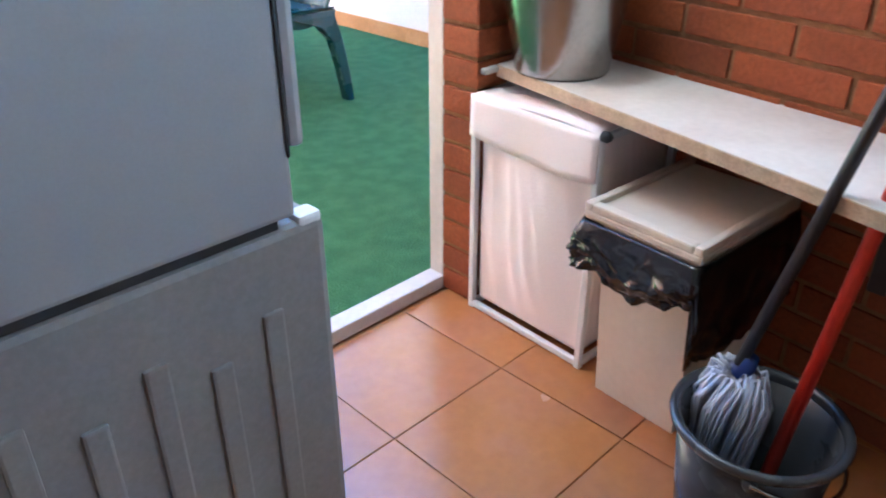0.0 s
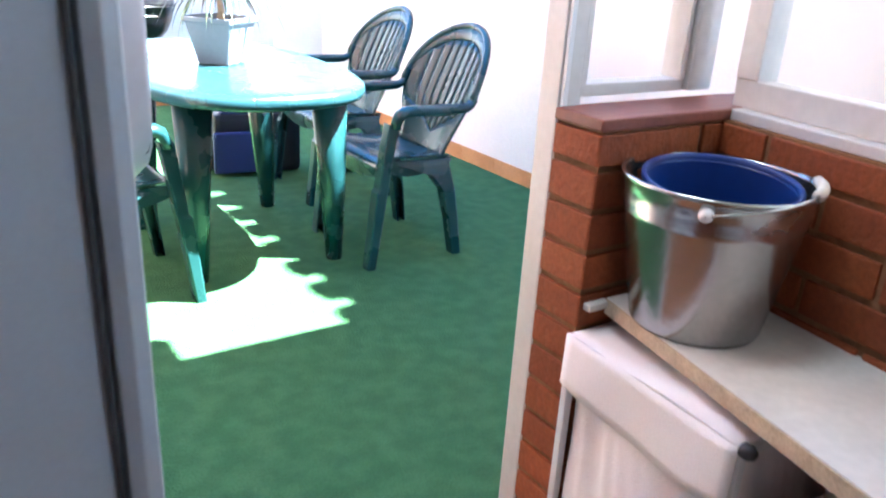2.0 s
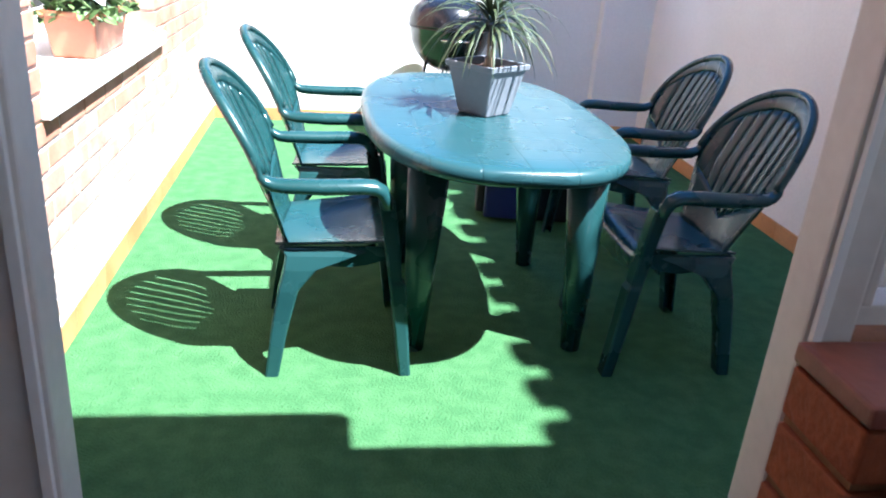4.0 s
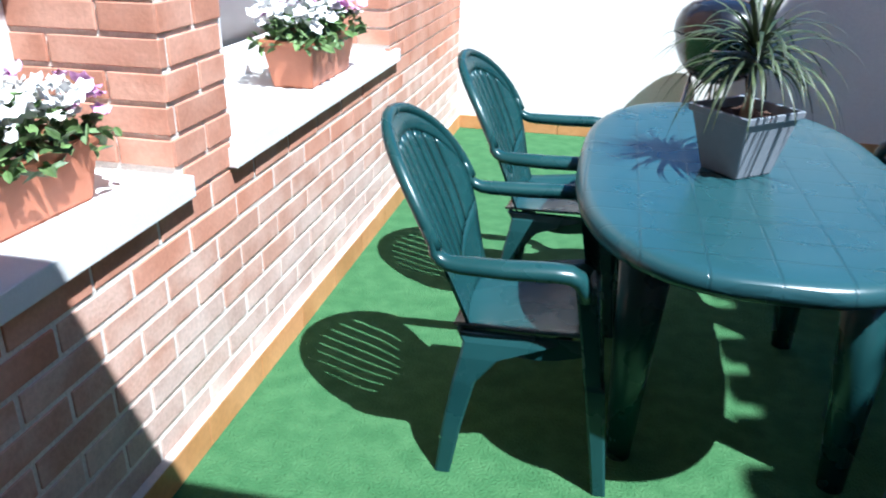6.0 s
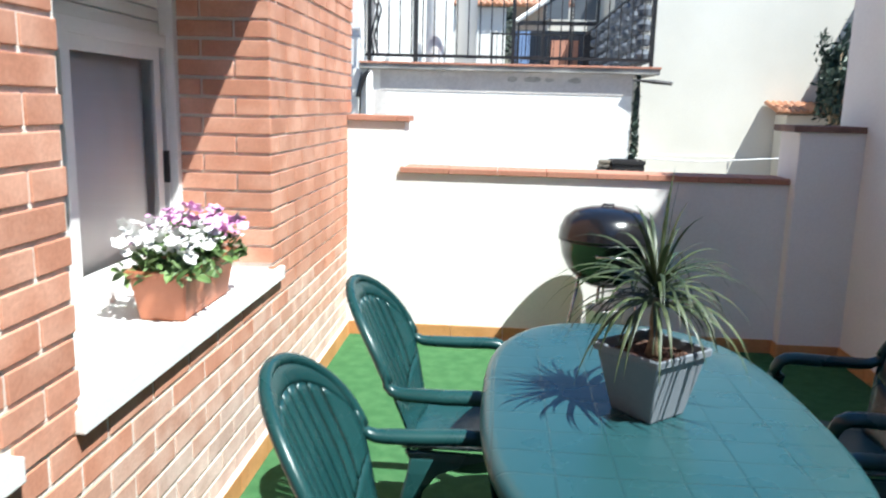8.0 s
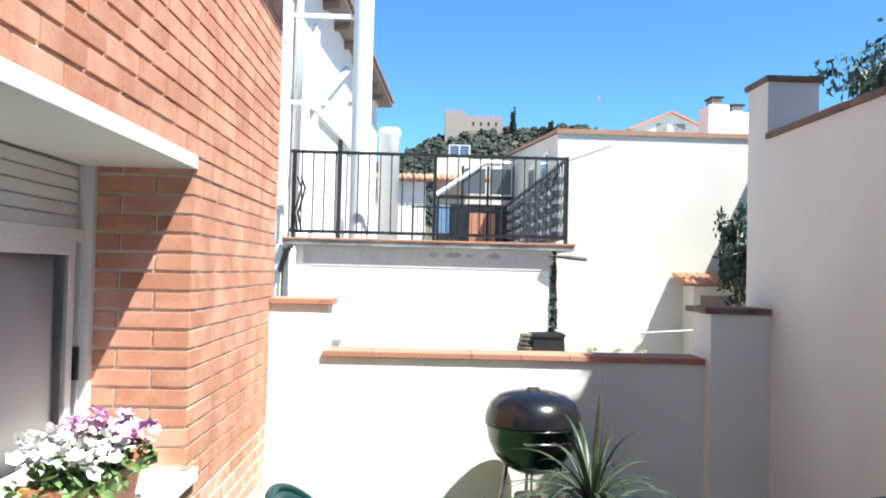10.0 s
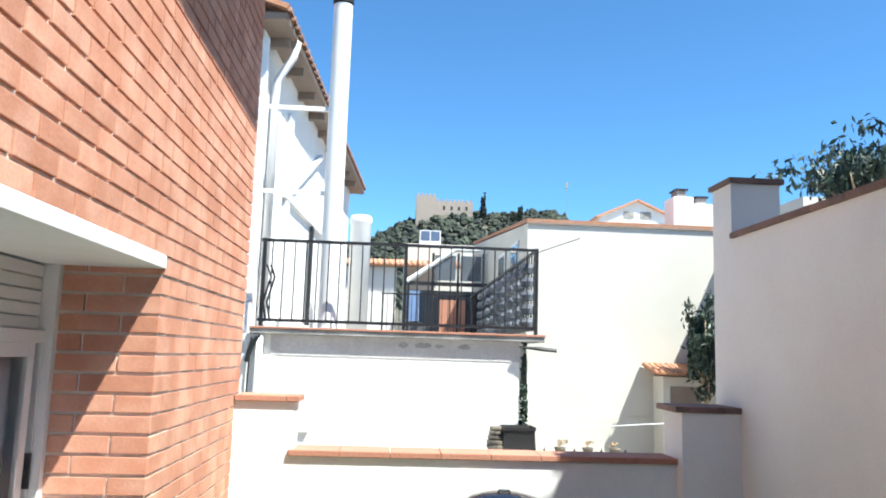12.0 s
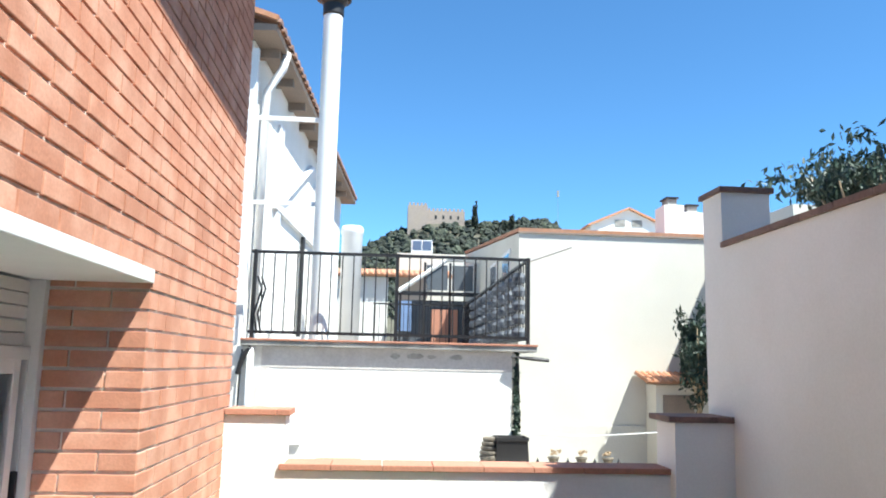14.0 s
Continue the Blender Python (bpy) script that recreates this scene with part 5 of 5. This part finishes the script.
back = thing("back_house", "white house with an orange tile roof behind the roof terrace", "house", at=pose(0.22, 0, -0.33))
part("wall", box(-0.78, 20.5, -0.02, 0.62, 26.0, 4.10), OLD_WHITE, back)
part("roof", sheet(lambda u, v: (-0.85 + 3.1 * u, 20.3 + 6 * v, 4.13 + 0.85 * v), steps(0, 1, 2), steps(0, 1, 2), 0.06), ROOF_TILE, back)
gutter_tiles(back, ROOF_TILE, -0.8, 2.2, 20.25, 4.15, along="x", radius=0.055, step=0.14)
part("upper_wall", box(0.9, 26.2, -0.02, 4.5, 30.0, 5.55), RENDER_CREAM, back)
solar = thing("solar_panel_set", "small solar panels on a white frame on the roof", "solar panel", at=pose(1.92, 26.4, 5.33))
part("frame", box(-0.35, -0.05, -0.1, 0.35, 0.12, 0.36, 0.01), ALU_WHITE, solar)
for x in (-0.31, 0.02):
    part("panel", box(x, -0.062, 0.02, x + 0.29, -0.052, 0.33), PANEL_BLUE, solar)

lodge = thing("glazed_lean_to", "glazed lean-to with a sloping white roof edge and a brick front", "lean-to", at=pose(0.30, 0, -0.25))
LY = 18.0
# back wall darkened like the glazing to stand for the dim interior
part("wall", box(0.78, LY + 0.3, 1.9, 2.7, LY + 2.5, 3.3), GLAZE_DARK, lodge)
part("brick_front", box(1.50, LY - 0.02, 2.2, 2.05, LY + 0.25, 3.08), TERRACOTTA, lodge, "orange brick panel")
part("blue_sheet", box(0.74, LY, 2.6, 1.05, LY + 0.06, 3.25), material("blue_sheet", (0.16, 0.24, 0.42), 0.5), lodge, "blue sheet")
part("roof_edge", tube([(0.76, LY, 3.45), (1.80, LY, 4.18), (2.62, LY, 4.18)], 0.055, 8), STONE_SILL, lodge)
part("beam", box(0.76, LY - 0.03, 3.38, 2.60, LY + 0.03, 3.46), IRON, lodge)
for x in (0.78, 1.3, 1.85, 2.4):
    part("post", box(x, LY - 0.03, 2.0, x + 0.05, LY + 0.03, 3.4 if x < 1 else 4.1), IRON, lodge)
for x in (1.36, 1.92):
    p = part("glazing", box(x, LY, 3.5, x + 0.46, LY + 0.01, 4.05), GLAZE_DARK, lodge)

# cream house on the east side of the lane
cream = thing("cream_house", "large plain cream rendered house with a low tiled roof", "house", at=pose(0.03, 0, -0.18))
CY = 13.0
part("wall", box(2.78, CY, -0.02, 9.5, 21.0, 3.88), RENDER_CREAM, cream)
bm = bmesh.new()
gable = [bm.verts.new(p) for p in ((2.782, CY, 3.88), (2.782, 21.0, 3.88), (2.782, 21.0, 4.66))]
gable2 = [bm.verts.new(v.co + Vector((6.7, 0, 0))) for v in gable]
bm.faces.new(gable)
bm.faces.new(gable2)
for i in range(3):
    bm.faces.new((gable[i], gable[(i + 1) % 3], gable2[(i + 1) % 3], gable2[i]))
part("gable", bm, RENDER_CREAM, cream)
part("roof", sheet(lambda u, v: (2.765 + 6.8 * u, CY - 0.03 + 8.1 * v, 3.925 + 0.80 * v), steps(0, 1, 2), steps(0, 1, 2), 0.055), ROOF_TILE, cream)
# wall out of view, added to cast the slanting shadow on the house
structure("wall_unseen_shade", box(6.10, 11.0, -0.02, 6.9, 12.99, 3.86), RENDER_CREAM, "unseen plain wall added to throw a shadow on the cream house", "wall")
part("fascia", box(2.76, CY - 0.03, 3.875, 9.6, CY - 0.002, 3.90), EAVE_WOOD, cream, "thin dark eave board")
for y in (13.75, 15.25):
    w = part("window", box(2.755, y, 3.10, 2.779, y + 0.80, 3.74, 0.004), ALU_WHITE, cream)
    part("pane", box(2.748, y + 0.06, 3.16, 2.754, y + 0.74, 3.68), DARK_GLASS, w)
for x, y, w, h in ((5.91, 15.2, 0.38, 4.90), (6.45, 15.6, 0.40, 4.86)):
    c = part("chimney", box(x, y, 3.9, x + w, y + 0.5, h, 0.01), RENDER_WHITE, cream)
    part("cowl", box(x + 0.10, y + 0.1, h, x + w - 0.10, y + 0.4, h + 0.14, 0.01), GREY_STAIN, c)
    part("cowl_cap", box(x + 0.07, y + 0.07, h + 0.14, x + w - 0.07, y + 0.43, h + 0.17), IRON, c)
gh = thing("gable_house", "distant white gabled house with two small windows", "house", at=pose(13.3, 40.0, 0.28))
bm = bmesh.new()
prof = ((-2.0, -0.95), (2.0, -0.95), (2.0, 8.75), (0.0, 9.6), (-2.0, 8.75))
a = [bm.verts.new((x, 0, z)) for x, z in prof]
b = [bm.verts.new((x, 6, z)) for x, z in prof]
bm.faces.new(a)
bm.faces.new(b)
for i in range(5):
    bm.faces.new((a[i], a[(i + 1) % 5], b[(i + 1) % 5], b[i]))
part("wall", bm, RENDER_WHITE, gh)
for s in (-1, 1):
    part("roof", sheet(lambda u, v, s=s: (s * 2.2 * u, -0.2 + 6.4 * v, 9.66 - 0.98 * u), steps(0, 1, 2), steps(0, 1, 2), 0.10), ROOF_TILE, gh)
    part("window", box(s * 0.45 - 0.28, -0.03, 8.7, s * 0.45 + 0.28, -0.005, 9.05), GREY_STAIN, gh)
tagged(part("trim_cream_dado", box(2.83, 12.972, -0.02, 5.2, 12.998, 0.815), RENDER_CREAM), "plain cream dado at the foot of the house", "dado", "", "structure")
tagged(part("washing_line", tube([(2.24, 9.86, 0.955), (2.95, 9.68, 0.945), (3.75, 9.5, 1.02)], 0.008, 6), ALU_WHITE), "thin white washing line across the yard", "washing line")

shed = thing("garden_shed", "small cream shed with a clay tile roof against the house", "shed", at=pose(4.66, 12.54, 0))
part("wall", box(0.10, 0.0, -0.02, 1.4, 0.455, 1.44), RENDER_CREAM, shed)
part("door", box(0.20, -0.02, -0.02, 0.66, -0.003, 1.30, 0.004), EAVE_WOOD, shed, "dark wooden door")
part("roof", sheet(lambda u, v: (-0.08 + 1.6 * u, -0.16 + 0.60 * v, 1.475 + 0.13 * v), (0, 0.5, 1), (0, 0.5, 1), 0.025), ROOF_TILE, shed)
gutter_tiles(shed, ROOF_TILE, -0.04, 1.5, -0.18, 1.485, along="x", radius=0.034, step=0.085, run=0.60, slope=0.21)


def leafy(parent, name, centre, spread, n, size, mat, seed, label=""):
    """A loose crown of many small folded leaves gathered in clumps."""
    random.seed(seed)
    verts, faces = [], []
    clumps = [Vector((random.gauss(0, 0.45) * spread[0], random.gauss(0, 0.45) * spread[1], random.gauss(0, 0.45) * spread[2])) for _ in range(max(6, n // 40))]
    for i in range(n):
        c = Vector(centre) + random.choice(clumps) + Vector([random.gauss(0, 0.16) * s for s in spread])
        m3 = Euler([random.uniform(0, 6.28) for _ in range(3)]).to_matrix()
        k = len(verts)
        r = size * random.uniform(0.6, 1.3)
        verts += [tuple(c + m3 @ (Vector(q) * r)) for q in ((-1, 0, 0), (0, 0.38, 0.12), (1, 0, 0), (0, -0.38, 0.12))]
        faces += [(k, k + 1, k + 2), (k, k + 2, k + 3)]
    me = bpy.data.meshes.new(name)
    me.from_pydata(verts, [], faces)
    me.materials.append(mat)
    ob = new(name, me)
    ob.parent = parent
    ob["kind"] = "stuff"
    if label:
        ob["label"] = label
    return ob


def tree(name, x, y, trunk_h, r0, centre, spread, n, size, seed, label):
    t = thing(name, label, "tree", at=pose(x, y, -0.03))
    part("trunk", tube([(0, 0, 0), (0.03, 0.02, trunk_h * 0.5), (-0.02, 0, trunk_h)], [r0, r0 * 0.8, r0 * 0.5], 10), TRUNK, t, smooth=True)
    random.seed(seed)
    for i in range(9):
        a = i * 0.7 + random.uniform(-0.2, 0.2)
        e = Vector((math.cos(a) * spread[0] * 0.8, math.sin(a) * spread[1] * 0.8, centre[2] + random.uniform(-0.4, 0.9) * spread[2]))
        b = Vector((0, 0, trunk_h * random.uniform(0.75, 0.98)))
        part("limb", tube([b, b.lerp(e, 0.5) + Vector((0, 0, 0.08)), e], [r0 * 0.4, r0 * 0.25, r0 * 0.08], 6), TRUNK, t, smooth=True)
    leafy(t, "crown", centre, spread, n, size, TREE_LEAF, seed)
    return t


tree("olive_tree", 5.80, 9.0, 3.1, 0.09, (0, 0, 3.70), (0.72, 0.7, 0.28), 4200, 0.05, 31, "thin dark-leaved tree rising above the boundary wall")
tree("garden_shrub", 5.24, 12.15, 1.3, 0.05, (0, 0, 1.90), (0.24, 0.22, 0.55), 2600, 0.055, 32, "leafy climbing shrub beside the garden shed")
ivy = thing("ivy_strip", "dark ivy climbing the corner of the outbuilding", "ivy", at=pose(2.255, 9.88, 0))
leafy(ivy, "leaves", (0, 0, 1.08), (0.045, 0.05, 0.72), 1100, 0.035, TREE_LEAF, 33)
part("stem", tube([(0, 0, -0.03), (0.01, 0, 0.9), (0, 0, 1.7)], 0.02, 8), IRON, ivy)

# things standing in the yard behind the low wall
yard_ledge = structure("wall_yard_ledge", box(0.10, 9.30, -0.05, 2.40, 9.72, 0.67), OLD_WHITE, "low whitewashed ledge along the outbuilding", "ledge")
CZ = 0.67
stack = thing("clay_stack", "stack of pale weathered clay dishes on the yard ledge", "clay dishes", at=pose(1.92, 9.52, CZ) @ Matrix.Diagonal((1.7, 1.7, 1.62, 1)))
z = 0.0
for i, r in enumerate((0.062, 0.066, 0.066, 0.060, 0.054, 0.048)):
    part("dish", lathe([(0.001, z), (r * 0.9, z), (r, z + 0.010), (r * 1.02, z + 0.022), (r * 0.93, z + 0.027), (0.001, z + 0.027)], 26), OLD_POT, stack, smooth=True)
    z += 0.028
trough = thing("black_trough", "black plastic flower trough on the yard ledge", "flower trough", at=pose(2.13, 9.52, CZ) @ Matrix.Diagonal((1.45, 1.45, 1.62, 1)))
bm = bmesh.new()
rows = []
for hx, hy, z in ((0.118, 0.075, 0.0), (0.120, 0.077, 0.004), (0.108, 0.088, 0.150), (0.116, 0.096, 0.152), (0.116, 0.096, 0.172), (0.106, 0.086, 0.172), (0.100, 0.080, 0.14)):
    rows.append([bm.verts.new((sx * hx, sy * hy, z)) for sx, sy in ((-1, -1), (1, -1), (1, 1), (-1, 1))])
for a, b in zip(rows, rows[1:]):
    for i in range(4):
        bm.faces.new((a[i], a[(i + 1) % 4], b[(i + 1) % 4], b[i]))
bm.faces.new(rows[0])
part("trough", bm, BLACK_TROUGH, trough)
part("soil", box(-0.104, -0.084, 0.130, 0.104, 0.084, 0.140), SOIL, trough)
for i, x in enumerate((3.05, 3.42, 3.775)):
    p = thing("small_pot", "small weathered clay pot with a dry plant on the wall behind", "plant pot", "pots on the back wall", at=pose(x, 11.65, 0.40) @ Matrix.Scale(2.6, 4))
    part("pot", lathe([(0.001, 0.0), (0.018, 0.0), (0.026, 0.03), (0.030, 0.032), (0.030, 0.040), (0.022, 0.040), (0.001, 0.035)], 18), OLD_POT, p, smooth=True)
    leafy(p, "sprig", (0, 0, 0.058), (0.026, 0.026, 0.016), 70, 0.010, TRUNK, 50 + i)
tagged(part("trim_pot_wall", box(2.30, 11.55, -0.05, 4.6, 11.75, 0.40, 0.01), RENDER_CREAM), "low cream wall carrying small pots", "wall", "", "structure")
for x in (2.84, 3.24, 3.60, 3.92):
    tagged(part("wall_spike", lathe([(0.009, 0), (0.011, 0.006), (0.004, 0.02), (0.001, 0.03)], 10, m=Matrix.Translation((x, 11.65, 0.40)) @ Matrix.Scale(3.2, 4)), IRON), "small dark spike on the wall behind", "spike", "spikes on the back wall")
tagged(part("flat_slate", box(0.14, 9.36, CZ, 0.60, 9.62, CZ + 0.03, 0.003), TERRACOTTA), "flat clay tile lying on the yard ledge", "tile")

# hill and castle
bm = bmesh.new()
nx, ny = 70, 50
def hill_z(x, y):
    x -= 10
    r = 106 * math.exp(-((x - 38) / 190) ** 2 - ((y - 545) / 150) ** 2)
    r += 14 * math.exp(-((x - 25) / 30) ** 2 - ((y - 505) / 40) ** 2) + 22 * math.exp(-((x - 98) / 36) ** 2 - ((y - 520) / 40) ** 2)
    return r - 16 + 5 * noise.noise((x * 0.02, y * 0.02, 0)) + 2 * noise.noise((x * 0.07, y * 0.07, 3))
grid = [[bm.verts.new((-330 + 760 * i / nx, 230 + 560 * j / ny, hill_z(-330 + 760 * i / nx, 230 + 560 * j / ny))) for j in range(ny + 1)] for i in range(nx + 1)]
for i in range(nx):
    for j in range(ny):
        bm.faces.new((grid[i][j], grid[i + 1][j], grid[i + 1][j + 1], grid[i][j + 1]))
structure("backdrop_hill", bm, HILL, "dry wooded hill behind the town", "hill", True)
random.seed(77)
verts, faces = [], []
base = bmesh.new()
bmesh.ops.create_icosphere(base, subdivisions=2, radius=1)
bv = [v.co.copy() for v in base.verts]
bf = [[v.index for v in f.verts] for f in base.faces]
base.free()
for i in range(2500):
    x, y = random.uniform(-75, 150), random.uniform(400, 520)
    if 11 < x < 54 and y > 494:
        continue
    r = random.uniform(1.3, 3.2)
    z = hill_z(x, y) + r * 0.5
    tall = 2.6 if random.random() < 0.06 else random.uniform(0.75, 1.1)
    slim = 0.4 if tall > 2 else 1.0
    k = len(verts)
    for q in bv:
        w = 1 + 0.7 * noise.noise(q * 2.4 + Vector((i, 0, 0)))
        verts.append((x + q.x * r * slim * w, y + q.y * r * slim * w, z + q.z * r * tall * w * (1 if q.z > 0 else 0.8) * (1 - (0.35 * q.z if tall > 2 else 0))))
    faces += [[k + n for n in f] for f in bf]
me = bpy.data.meshes.new("hill_wood")
me.from_pydata(verts, [], faces)
me.materials.append(PINE)
tagged(new("hill_wood", me), "dark pines and cypresses covering the hillside", "trees", "", "stuff")
cas = thing("castle", "small ochre stone castle with battlements on the hilltop", "castle", at=pose(9.4, 500, -11.3))
part("keep", box(4.0, 0, 92, 17.0, 14, 117.0), CASTLE, cas)
part("hall", box(17.0, 2, 92, 42.0, 16, 114.0), CASTLE, cas)
for x0, x1, z, y in ((4.0, 17.0, 117.0, 0), (17.0, 42.0, 114.0, 2)):
    n = int((x1 - x0) / 2.6)
    for i in range(n):
        s = x0 + (x1 - x0) * (i + 0.15) / n
        part("merlon", box(s, y, z, s + 1.5, y + 1.2, z + 1.7), CASTLE, cas)
for x in (22.0, 27.0, 32.0, 37.0):
    part("window", box(x, 1.9, 108.5, x + 1.3, 1.99, 111.0), IRON, cas)
for i, (x, y, h, r) in enumerate(((57.5, 494, 19.0, 2.4), (78.5, 500, 10.0, 1.6), (83.5, 502, 12.0, 1.7))):
    c = thing("cypress", "slim dark cypress on the castle ridge", "tree", "cypresses on the ridge", at=pose(x, y, hill_z(x, y) - 0.5))
    part("trunk", tube([(0, 0, 0), (0, 0, h * 0.5)], [0.3, 0.1], 8), TRUNK, c)
    leafy(c, "crown", (0, 0, h * 0.48), (r * 0.7, r * 0.7, h * 0.42), 2200, 0.9, PINE, 90 + i)
ant = thing("radio_mast", "thin radio mast far off on the ridge", "mast", at=pose(115.5, 505, 88))
part("mast", tube([(0, 0, 0), (0, 0, 31)], 0.10, 6), GREY_STAIN, ant)
part("aerial", box(-0.7, -0.3, 28.0, 0.7, 0.3, 32.5), GREY_STAIN, ant)

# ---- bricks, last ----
# the lowest courses carry a pale lime bloom and painted sun glare, fading out towards the sills
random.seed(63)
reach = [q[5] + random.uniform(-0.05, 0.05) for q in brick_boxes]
lay_bricks([q for q, h in zip(brick_boxes, reach) if h > 0.60], wall_west, BRICK, (WX, 3.2, 1.0), 170)
lay_bricks([q for q, h in zip(brick_boxes, reach) if 0.36 < h <= 0.60], wall_west, HALF_PALE_BRICK, (WX, 3.2, 0.5), 65)
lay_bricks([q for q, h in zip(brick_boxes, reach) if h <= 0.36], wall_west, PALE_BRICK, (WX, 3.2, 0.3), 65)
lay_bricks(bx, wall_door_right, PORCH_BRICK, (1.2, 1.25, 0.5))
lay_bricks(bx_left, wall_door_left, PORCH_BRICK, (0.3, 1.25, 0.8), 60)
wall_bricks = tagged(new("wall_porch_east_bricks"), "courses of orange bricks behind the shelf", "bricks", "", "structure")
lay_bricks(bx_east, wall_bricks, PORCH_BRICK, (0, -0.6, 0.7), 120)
wall_bricks.matrix_world = turn_e
